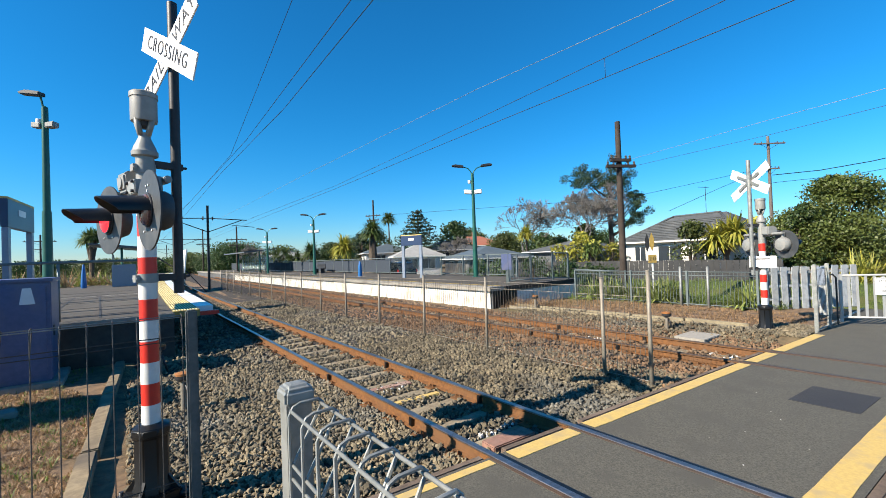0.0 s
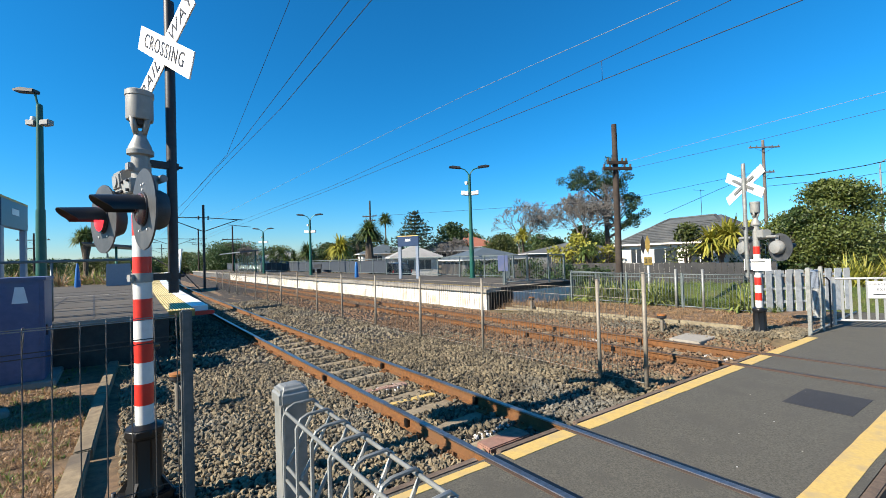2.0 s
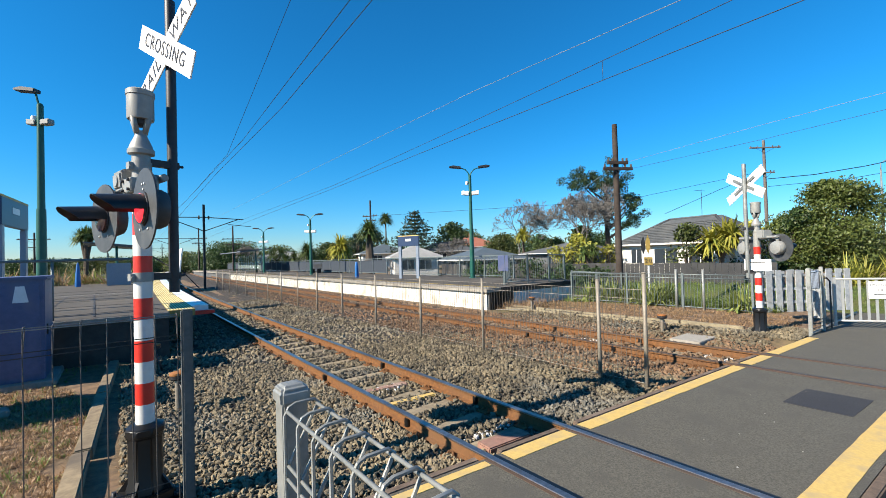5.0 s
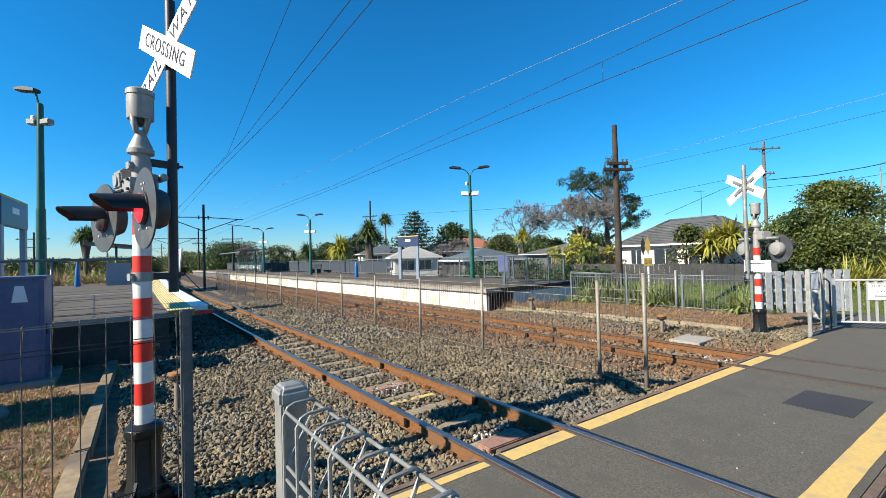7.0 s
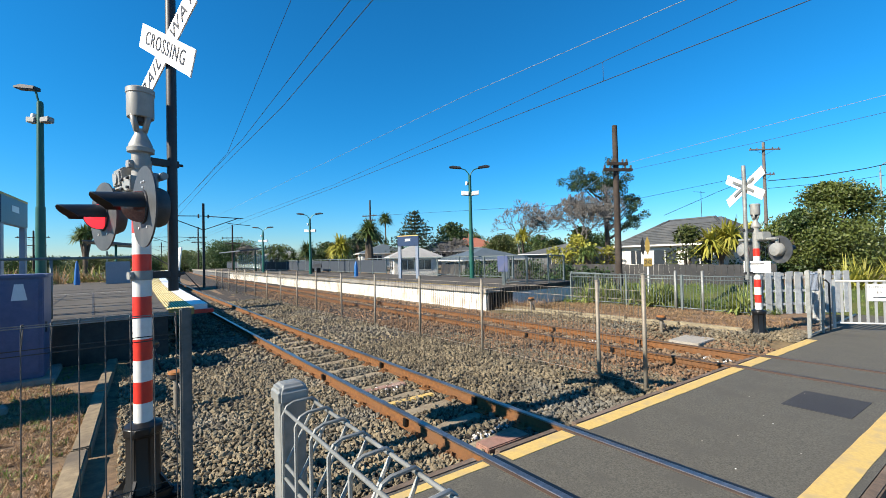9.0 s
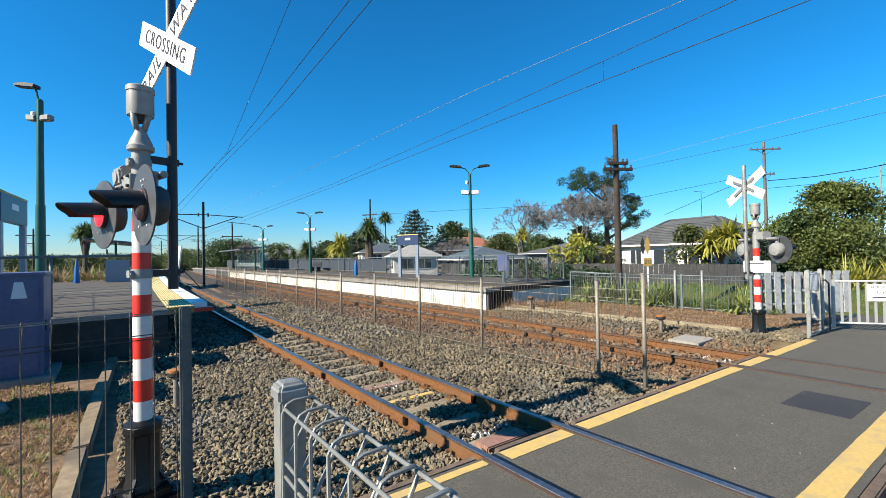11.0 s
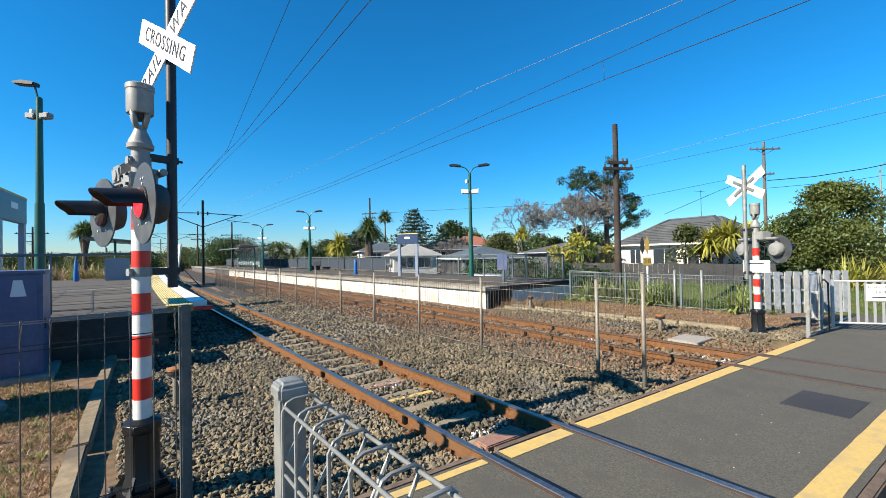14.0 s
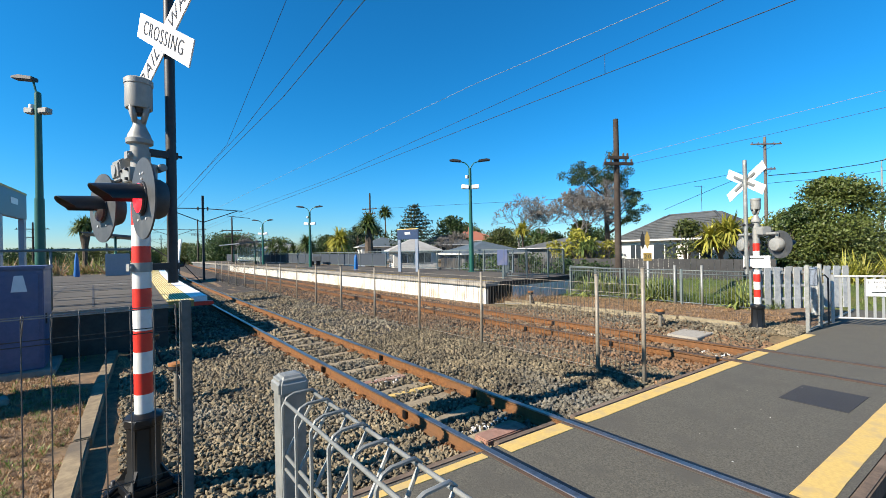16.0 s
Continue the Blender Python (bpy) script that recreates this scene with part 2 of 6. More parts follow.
M_CARWHITE = mat("white_car_paint", (0.6227, 0.6227, 0.6227), (0.6076, 0.6076, 0.6076), 2, 0.2, 0, 0)
M_CARDARK = mat("dark_car_paint", (0.0118, 0.0131, 0.0166), (0.0106, 0.0118, 0.0148), 2, 0.2, 0.2, 0)
M_CARBLUE = mat("dark_blue_car_paint", (0.0152, 0.0266, 0.0569), (0.0136, 0.0228, 0.0493), 2, 0.2, 0.2, 0)
M_TAIL = mat("red_tail_lamp", (0.2962, 0.0118, 0.0118), (0.237, 0.0118, 0.0118), 10, 0.2)
M_BARK = mat("bark", (0.0948, 0.0711, 0.0533), (0.0533, 0.0414, 0.0296), 6, 0.95, 0, 0.8, dist=0.02)
M_BAREWOOD = mat("grey_twigs", (0.1777, 0.1659, 0.154), (0.1185, 0.1096, 0.1007), 4, 0.9, 0, 0.2)
L_DARK = leaf_mat("dark_leaf", (0.0456, 0.0835, 0.0212), (0.0266, 0.0532, 0.0136))
L_MID = leaf_mat("mid_leaf", (0.0869, 0.108, 0.0201), (0.0366, 0.0549, 0.0128), 0.65)
M_PALEWOOD = mat("pale_split_timber", (0.27, 0.2325, 0.15), (0.165, 0.1387, 0.09), 10, 0.9, 0, 0.6, 1.5, "World", (0.12, 0.0975, 0.0675), spread=0.2)
M_PINKWOOD = mat("pink_timber", (0.2734, 0.1519, 0.1139), (0.1671, 0.0911, 0.0684), 12, 0.9, 0, 0.5, 3, "World", (0.319, 0.2278, 0.1823))
M_POLEWOOD = mat("grey_brown_pole", (0.1291, 0.1101, 0.0987), (0.0835, 0.0684, 0.0608), 9, 0.9, 0, 0.5, 1.2, "World", (0.1519, 0.1291, 0.1139))
L_LIGHT = leaf_mat("yellow_green_leaf", (0.319, 0.2886, 0.038), (0.1823, 0.1975, 0.0304))
L_PINE = leaf_mat("conifer_leaf", (0.0228, 0.0456, 0.0228), (0.0152, 0.0319, 0.0167))
L_CAB = leaf_mat("sword_leaf", (0.0911, 0.1291, 0.0304), (0.0532, 0.0835, 0.0228))
L_FLAX = leaf_mat("flax_leaf", (0.2582, 0.2886, 0.0759), (0.1519, 0.1899, 0.0493))
L_DRY = leaf_mat("dry_grass", (0.3843, 0.2471, 0.1281), (0.2288, 0.1464, 0.0778), 0.4)
L_GRASS = leaf_mat("green_grass", (0.1556, 0.2105, 0.032), (0.0915, 0.1373, 0.0238), 0.3)
M_LAWN = mat("mown_lawn", (0.0564, 0.0825, 0.013), (0.0304, 0.0477, 0.0087), 9, 0.95, 0, 0.6, 0.6, "World", (0.0781, 0.0781, 0.0217), dist=0.03)


# ---- builders ----
class G:
    """A growing mesh: vertices, faces, which faces are smooth."""
    def __init__(self):
        self.v, self.f, self.s = [], [], []

    def face(self, ids, smooth=False):
        self.f.append(tuple(ids))
        self.s.append(smooth)

    def box(self, x0, x1, y0, y1, z0, z1, m=None):
        b = len(self.v)
        for p in ((x0, y0, z0), (x1, y0, z0), (x1, y1, z0), (x0, y1, z0), (x0, y0, z1), (x1, y0, z1), (x1, y1, z1), (x0, y1, z1)):
            self.v.append(tuple(m @ Vector(p)) if m else p)
        for q in ((3, 2, 1, 0), (4, 5, 6, 7), (0, 1, 5, 4), (1, 2, 6, 5), (2, 3, 7, 6), (3, 0, 4, 7)):
            self.face([b + i for i in q])
        return self

    def cyl(self, p0, p1, r0, r1=None, n=10, caps=True):
        r1 = r0 if r1 is None else r1
        p0, p1 = Vector(p0), Vector(p1)
        d = (p1 - p0)
        if d.length < 1e-6:
            return self
        d.normalize()
        u = d.orthogonal().normalized()
        w = d.cross(u)
        b = len(self.v)
        for p, r in ((p0, r0), (p1, r1)):
            for i in range(n):
                a = 2 * math.pi * i / n
                self.v.append(tuple(p + u * (r * math.cos(a)) + w * (r * math.sin(a))))
        for i in range(n):
            j = (i + 1) % n
            self.face((b + i, b + j, b + n + j, b + n + i), n > 5)
        if caps:
            self.face([b + i for i in range(n)][::-1])
            self.face([b + n + i for i in range(n)])
        return self

    def path(self, pts, r, n=8):
        pts = [Vector(p) for p in pts]
        b = len(self.v)
        u = None
        for k, p in enumerate(pts):
            d = (pts[min(k + 1, len(pts) - 1)] - pts[max(k - 1, 0)]).normalized()
            u = d.orthogonal().normalized() if u is None else (u - d * u.dot(d)).normalized()
            w = d.cross(u)
            rr = r[k] if isinstance(r, (list, tuple)) else r
            for i in range(n):
                a = 2 * math.pi * i / n
                self.v.append(tuple(p + u * (rr * math.cos(a)) + w * (rr * math.sin(a))))
        for k in range(len(pts) - 1):
            for i in range(n):
                j = (i + 1) % n
                self.face((b + k * n + i, b + k * n + j, b + (k + 1) * n + j, b + (k + 1) * n + i), True)
        self.face([b + i for i in range(n)][::-1])
        self.face([b + (len(pts) - 1) * n + i for i in range(n)])
        return self

    def lathe(self, prof, n=24, at=(0, 0, 0), smooth=True):
        """Turn (radius, height) pairs about z."""
        b = len(self.v)
        for r, z in prof:
            for i in range(n):
                a = 2 * math.pi * i / n
                self.v.append((at[0] + r * math.cos(a), at[1] + r * math.sin(a), at[2] + z))
        for k in range(len(prof) - 1):
            for i in range(n):
                j = (i + 1) % n
                self.face((b + k * n + i, b + k * n + j, b + (k + 1) * n + j, b + (k + 1) * n + i), smooth)
        self.face([b + i for i in range(n)][::-1])
        self.face([b + (len(prof) - 1) * n + i for i in range(n)])
        return self

    def prism(self, outline, y0, y1, m=None):
        """An outline in x, z drawn out along y."""
        n = len(outline)
        b = len(self.v)
        for y in (y0, y1):
            for x, z in outline:
                p = Vector((x, y, z))
                self.v.append(tuple(m @ p if m else p))
        for i in range(n):
            j = (i + 1) % n
            self.face((b + i, b + j, b + n + j, b + n + i))
        self.face([b + i for i in range(n)][::-1])
        self.face([b + n + i for i in range(n)])
        return self

    def move(self, m):
        self.v = [tuple(m @ Vector(p)) for p in self.v]
        return self

    def mesh(self, name, material, bevel=0.0):
        me = bpy.data.meshes.new(name)
        me.from_pydata(self.v, [], self.f)
        me.polygons.foreach_set("use_smooth", self.s)
        bm = bmesh.new()
        bm.from_mesh(me)
        bmesh.ops.recalc_face_normals(bm, faces=bm.faces)
        for e in bm.edges:
            if len(e.link_faces) == 2 and e.calc_face_angle(0) > 0.62:
                e.smooth = False
        if bevel:
            es = [e for e in bm.edges if len(e.link_faces) == 2 and e.calc_face_angle(0) > 0.6]
            bmesh.ops.bevel(bm, geom=es, offset=bevel, segments=2, affect='EDGES', clamp_overlap=True)
        bm.to_mesh(me)
        bm.free()
        me.materials.append(material)
        return me


def part(name, g, material, parent=None, label="", bevel=0.0, at=None):
    me = g if isinstance(g, bpy.types.Mesh) else g.mesh(name, material, bevel)
    ob = new(name, me)
    if parent:
        ob.parent = parent
    if at:
        ob.matrix_basis = at
    return tagged(ob, label)


def thing(name, label, category, group="", at=None, kind=""):
    ob = new(name)
    ob.empty_display_size = 0.1
    if at:
        ob.matrix_basis = at
    return tagged(ob, label, category, group, kind)


def solo(name, g, material, label, category="", group="", kind="", bevel=0.0, at=None):
    ob = part(name, g, material, None, label, bevel, at)
    return tagged(ob, label, category, group, kind)


def raw_mesh(name, v, f, material, smooth=False):
    """A mesh out of numpy arrays of vertices and equal-sided faces."""
    me = bpy.data.meshes.new(name)
    k = f.shape[1]
    me.vertices.add(len(v))
    me.vertices.foreach_set("co", np.asarray(v, np.float32).ravel())
    me.loops.add(f.size)
    me.loops.foreach_set("vertex_index", f.astype(np.int32).ravel())
    me.polygons.add(len(f))
    me.polygons.foreach_set("loop_start", np.arange(0, f.size, k, dtype=np.int32))
    me.polygons.foreach_set("use_smooth", np.full(len(f), smooth))
    me.update(calc_edges=True)
    me.materials.append(material)
    return me


rng = np.random.default_rng(7)


def leaves(name, centres, size, material, aspect=0.5, droop=0.0):
    """Small four-sided leaves, one at each centre, turned at random."""
    n = len(centres)
    a = rng.normal(size=(n, 3))
    a[:, 2] -= droop
    a /= np.linalg.norm(a, axis=1)[:, None]
    b = np.cross(a, rng.normal(size=(n, 3)))
    b /= np.linalg.norm(b, axis=1)[:, None]
    s = size * rng.uniform(0.6, 1.4, (n, 1))
    a, b = a * s, b * s * aspect
    v = np.stack([centres - a, centres + b, centres + a, centres - b], 1).reshape(-1, 3)
    f = np.arange(4 * n).reshape(n, 4)
    return raw_mesh(name, v, f, material)


def cloud(lobes, per):
    """Points near the skin of many lobes (x, y, z, radius)."""
    out = []
    for x, y, z, r in lobes:
        n = max(8, int(per * r * r))
        d = rng.normal(size=(n, 3))
        d /= np.linalg.norm(d, axis=1)[:, None]
        rad = r * rng.uniform(0.45, 1.2, (n, 1))
        out.append(np.array([x, y, z]) + d * rad * np.array([1, 1, 0.85]))
    return np.concatenate(out)


# ---- ground, crossing, tracks ----
def bend(y):
    """The tracks bear gently to the east with distance."""
    return 0.0004 * y * y if y > 0 else 0.0


def far_edge(x):
    return 3.15 - 0.087 * x


def near_edge(x):
    return 1.20 - 0.082 * x


def level(x, y):
    z = -0.19
    if x > 10.2:
        z += 0.14 * min(1, (x - 10.2) / 1.4) * max(0.0, min(1.0, (11.2 - y) / 2.2))
    if x < 0.6:
        z += 0.09 * min(1, (0.6 - x) / 0.8)
    if 5.0 < x < 7.3:
        z += 0.05 * math.sin((x - 5.0) / 2.3 * math.pi)
    dip = max(0.0, min(1.0, (26.0 - y) / 12.0)) if y > 0 else 1.0
    if x > 16.9:
        z -= 0.92 * dip * min(1, (x - 16.9) / 0.8)
    if x > 22.5:
        z += 0.92 * dip * min(1, (x - 22.5) / 3)
    return z


def grid_sheet(xs, ys, rough):
    v = [(x, y, level(x, y) + (rough * noise.noise(Vector((x * 2.5, y * 2.5, 0))) if abs(x) < 30 and abs(y) < 60 else 0)) for y in ys for x in xs]
    n = len(xs)
    f = [(j * n + i, j * n + i + 1, (j + 1) * n + i + 1, (j + 1) * n + i) for j in range(len(ys) - 1) for i in range(n - 1)]
    return np.array(v), np.array(f)


xs = sorted({-3000, -600, -150, -60, -30, -15, -8, *[round(-5 + 0.25 * i, 2) for i in range(125)], 30, 45, 80, 160, 600, 3000})
ys = sorted({-3000, -600, -100, -30, -10, *[round(-5 + 0.3 * i, 2) for i in range(110)], *range(28, 80, 4), 100, 150, 300, 800, 3000})
gv, gf = grid_sheet(xs, ys, 0.03)
ground = tagged(new("ground", raw_mesh("ground", gv, gf, M_GROUND, True)), "brown soil ground with thin grass beside the tracks", "ground", kind="structure")

bv, bf = [], []
bx = [-0.1 + 0.16 * i for i in range(70)]
by = [2.0 + 0.22 * i for i in range(130)] + [31 + 3 * i for i in range(34)]
for y in by:
    for x in bx:
        z = level(x, y) + 0.022 + 0.02 * noise.noise(Vector((x * 3, y * 3, 2)))
        if x < 0.1 or x > 10.7:
            z -= 0.05
        bv.append((x + bend(y), max(y, far_edge(x) - 0.02), z))
nb = len(bx)
bf = [(j * nb + i, j * nb + i + 1, (j + 1) * nb + i + 1, (j + 1) * nb + i) for j in range(len(by) - 1) for i in range(nb - 1)]
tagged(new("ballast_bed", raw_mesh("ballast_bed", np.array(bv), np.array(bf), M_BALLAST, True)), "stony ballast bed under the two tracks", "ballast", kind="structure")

# asphalt pedestrian crossing
slab = G()
out = [(-4.0, far_edge(-4)), (12.0, far_edge(12)), (12.0, 2.25), (16.75, 2.0), (16.75, -4.0), (11.0, -4.0), (11.0, near_edge(11) - 0.27), (1.2, near_edge(1.2) - 0.27), (1.0, -4.0), (-4.0, -4.0)]
n = len(out)
slab.v = [(x, y, -0.3) for x, y in out] + [(x, y, -0.006) for x, y in out]
slab.face(range(n)[::-1])
slab.face(range(n, 2 * n))
for i in range(n):
    slab.face((i, (i + 1) % n, n + (i + 1) % n, n + i))
pavement = solo("pavement", slab, M_ASPHALT, "grey asphalt pedestrian crossing over the tracks", "crossing", kind="structure")


def strip(name, x0, x1, edge, off0, off1, z, material, label, parent):
    g = G()
    k = max(1, int((x1 - x0) / 0.25))
    for i in range(k + 1):
        x = x0 + (x1 - x0) * i / k
        w = 0.012 * noise.noise(Vector((x * 5, off1 * 9, 1)))
        for dz in (-0.02, 0):
            g.v += [(x, edge(x) + off0 + w, z + dz), (x, edge(x) + off1 + w * 0.5, z + dz)]
    for i in range(k):
        a = 4 * i
        g.face((a + 2, a + 3, a + 7, a + 6))
        g.face((a + 0, a + 2, a + 6, a + 4))
        g.face((a + 1, a + 3, a + 7, a + 5))
    return part(name, g, material, parent, label)


strip("painted_line", -2, 2.70, far_edge, -0.13, -0.04, 0.0, M_YELLOW, "thin worn yellow edge line", pavement)
for x0, x1 in ((2.93, 3.83), (4.06, 8.0), (8.22, 9.1), (9.36, 11.55)):
    strip("painted_line", x0, x1, far_edge, -0.185, -0.012, 0.0, M_YELLOW, "worn yellow edge line", pavement)
for x0, x1 in ((1.3, 2.7), (2.93, 3.83), (4.06, 8.0), (8.22, 9.1), (9.36, 11.0)):
    strip("painted_line", x0, x1, near_edge, -0.21, 0.0, 0.0, M_YELLOW, "worn yellow edge line", pavement)
pg = G()
pg.v = [(6.5, 0.84, -0.002), (6.52, 1.48, -0.002), (7.36, 1.40, -0.002), (7.36, 0.76, -0.002)]
pg.v += [(x, y, z - 0.02) for x, y, z in pg.v]
pg.face((0, 1, 2, 3))
for i in range(4):
    pg.face((i, (i + 1) % 4, 4 + (i + 1) % 4, 4 + i))
part("asphalt_patch", pg, M_PATCH, pavement, "dark square asphalt repair patch")
# timber baulks that hold the edges of the asphalt
for x0, x1, e, o in ((1.2, 2.68, far_edge, 0.0), (2.95, 3.8, far_edge, 0.0), (4.1, 5.9, far_edge, 0.0), (5.95, 7.95, far_edge, 0.0), (8.25, 9.05, far_edge, 0.0),
                     (4.1, 6.0, near_edge, -0.36), (6.05, 8.0, near_edge, -0.36), (9.4, 11.0, near_edge, -0.36), (2.95, 3.8, near_edge, -0.36)):
    k = G().box(0, math.hypot(x1 - x0, e(x1) - e(x0)), 0, 0.085, -0.16, 0.002)
    part("edge_timber", k, M_EDGEWOOD, pavement, "weathered timber edging", 0.012, Matrix.Translation((x0, e(x0) + o, 0)) @ Matrix.Rotation(math.atan2(e(x1) - e(x0), x1 - x0), 4, 'Z'))

for r in (2.80, 3.937, 8.10, 9.237):
    s = 1
    y0, y1 = near_edge(r) - 0.26, far_edge(r)
    a, b = sorted((r + s * 0.036, r + s * 0.085))
    part("flangeway", G().box(a, b, y0, y1, -0.03, -0.003), M_BLACK, pavement, "dark flangeway groove")
    a, b = sorted((r - s * 0.036, r - s * 0.075))
    part("rust_stain", G().box(a, b, y0, y1, -0.03, -0.002), M_RUSTDIRT, pavement, "rust-stained edge beside the rail")

RAIL = [(-0.064, -0.153), (0.064, -0.153), (0.064, -0.142), (0.012, -0.125), (0.009, -0.045), (0.035, -0.032), (0.035, -0.006), (0.028, 0.0), (-0.028, 0.0), (-0.035, -0.006), (-0.035, -0.032), (-0.009, -0.045), (-0.012, -0.125), (-0.064, -0.142)]


def rail_mesh(x0, part_of):
    prof = RAIL if part_of == "web" else [(-0.037, -0.016), (0.037, -0.016), (0.037, -0.003), (0.031, 0.0025), (-0.031, 0.0025), (-0.037, -0.003)]
    g = G()
    yy = [-8, -4, 0, 4, 8, 12, 16, 20, 25, 30, 36, 44, 54, 66, 80, 100, 130]
    n = len(prof)
    for y in yy:
        g.v += [(x0 + bend(y) + px, y, pz) for px, pz in prof]
    for k in range(len(yy) - 1):
        for i in range(n):
            j = (i + 1) % n
            g.face((k * n + i, k * n + j, (k + 1) * n + j, (k + 1) * n + i))
    return g


sleeper_g = G().box(-1.05, 1.05, -0.11, 0.11, -0.15, 0.0).mesh("sleeper", M_SLEEPER, 0.012)
clip_g = G().path([(-0.075, -0.05, 0.0), (-0.10, -0.05, 0.035), (-0.07, -0.02, 0.05), (-0.045, 0.02, 0.03), (-0.08, 0.05, 0.045), (-0.115, 0.04, 0.01)], 0.011, 6).mesh("rail_clip", M_RUST)
plate_g = G().box(-0.17, 0.17, -0.09, 0.09, 0.0, 0.02).mesh("base_plate", M_RUST, 0.004)


def track(x0, label, off):
    t = thing("railway_track", label, "railway track", "tracks", kind="structure")
    for r in (x0, x0 + 1.137):
        w = part("rail", rail_mesh(r, "web"), M_RUST, t, "rusty steel rail")
        part("rail_head", rail_mesh(r, "head"), M_RAILTOP if x0 < 5 else M_RUSTDIRT, w, "worn running surface" if x0 < 5 else "rusty running surface")
        for yj in (6.9, 4.2 + off):
            part("rail_anchor", G().box(r - 0.045, r + 0.045, yj - 0.035, yj + 0.035, -0.14, -0.03), M_BLACK, w, "dark rail anchor block", 0.008)
    y = -2.0 + off
    k = 0
    while y < 62:
        if not (near_edge(x0) - 0.45 < y < far_edge(x0) + 0.15):
            tilt = random.uniform(-0.02, 0.02)
            m = Matrix.Translation((x0 + 0.5685 + bend(y), y, -0.158 + random.uniform(-0.006, 0.004))) @ Matrix.Rotation(tilt, 4, 'Z')
            part("sleeper", sleeper_g, M_SLEEPER, t, "", 0, m)
            if 2.5 < y < 18:
                for s, r in ((-1, x0), (1, x0 + 1.137)):
                    b = Matrix.Translation((r + bend(y), y, -0.157))
                    part("base_plate", plate_g, M_RUST, t, "", 0, b)
                    part("rail_clip", clip_g, M_RUST, t, "", 0, b)
                    part("rail_clip", clip_g, M_RUST, t, "", 0, b @ Matrix.Rotation(math.pi, 4, 'Z'))
        y += 0.66
        k += 1
    return t


track(2.80, "near railway track with rusty rails and timber sleepers", 0.12)
track(8.10, "far railway track with rusty rails in brown ballast", 0.4)

# pink lifted sleeper ends by the crossing and mid-track
for x, y, w, d, mt, lb in ((3.37, 3.25, 0.62, 0.22, M_PINKWOOD, "pinkish timber baulk lying between the rails"), (3.37, 5.85, 0.75, 0.16, M_PINKWOOD, "reddish timber sleeper on the ballast"), (3.37, 5.1, 0.8, 0.12, M_YELLOW, "yellow painted sleeper between the rails")):
    solo("timber_baulk", G().box(-w / 2, w / 2, -d / 2, d / 2, 0, 0.12), mt, lb, "timber", "", "", 0.012, pose(x, y, -0.215 if y < 4 else -0.245, 0, 0, -4))


# ---- ballast stones ----
def stones(name, x0, x1, y0, y1, count, size, material, label, skip=True):
    phi = (1 + 5 ** 0.5) / 2
    ico = np.array([(-1, phi, 0), (1, phi, 0), (-1, -phi, 0), (1, -phi, 0), (0, -1, phi), (0, 1, phi), (0, -1, -phi), (0, 1, -phi), (phi, 0, -1), (phi, 0, 1), (-phi, 0, -1), (-phi, 0, 1)]) / 1.9
    tri = np.array([(0, 11, 5), (0, 5, 1), (0, 1, 7), (0, 7, 10), (0, 10, 11), (1, 5, 9), (5, 11, 4), (11, 10, 2), (10, 7, 6), (7, 1, 8), (3, 9, 4), (3, 4, 2), (3, 2, 6), (3, 6, 8), (3, 8, 9), (4, 9, 5), (2, 4, 11), (6, 2, 10), (8, 6, 7), (9, 8, 1)])
    px, py = rng.uniform(x0, x1, count), rng.uniform(y0, y1, count)
    keep = py > far_edge(px) + 0.08 if skip else py < near_edge(px) - 0.42
    for r in (2.80, 3.937, 8.10, 9.237):
        keep &= np.abs(px - r) > 0.085
    mid = ((px > 2.85) & (px < 3.9)) | ((px > 8.15) & (px < 9.2))
    keep &= ~mid | (rng.uniform(0, 1, count) < 0.9)
    px, py = px[keep], py[keep]
    k = len(px)
    pz = np.array([level(a, b) for a, b in zip(px, py)]) + 0.025
    mid = ((px > 2.85) & (px < 3.9)) | ((px > 8.15) & (px < 9.2))
    phase = np.mod(py + 2.0 - np.where(px < 6, 0.12, 0.4) + 0.33, 0.66) - 0.33
    pz = pz + np.where(mid & (np.abs(phase) < 0.10), np.where(px < 6, -0.07, -0.03), 0.0)
    s = size * rng.uniform(0.55, 1.35, (k, 1, 1)) * rng.uniform(0.5, 1.3, (k, 1, 3))
    v = ico[None] * rng.uniform(0.55, 1.35, (k, 12, 1)) * s
    q = rng.normal(size=(k, 4))
    q /= np.linalg.norm(q, axis=1)[:, None]
    w, x, y, z = q.T
    R = np.stack([1 - 2 * (y * y + z * z), 2 * (x * y - w * z), 2 * (x * z + w * y), 2 * (x * y + w * z), 1 - 2 * (x * x + z * z), 2 * (y * z - w * x), 2 * (x * z - w * y), 2 * (y * z + w * x), 1 - 2 * (x * x + y * y)], 1).reshape(k, 3, 3)
    v = np.einsum('kij,knj->kni', R, v)
    v += np.stack([px + 0.0004 * py * py, py, pz + rng.uniform(-0.022, 0.034, k)], 1)[:, None]
    f = (np.arange(k) * 12)[:, None, None] + tri[None]
    ob = new(name, raw_mesh(name, v.reshape(-1, 3), f.reshape(-1, 3), material))
    return tagged(ob, label, "ballast stones", kind="stuff")


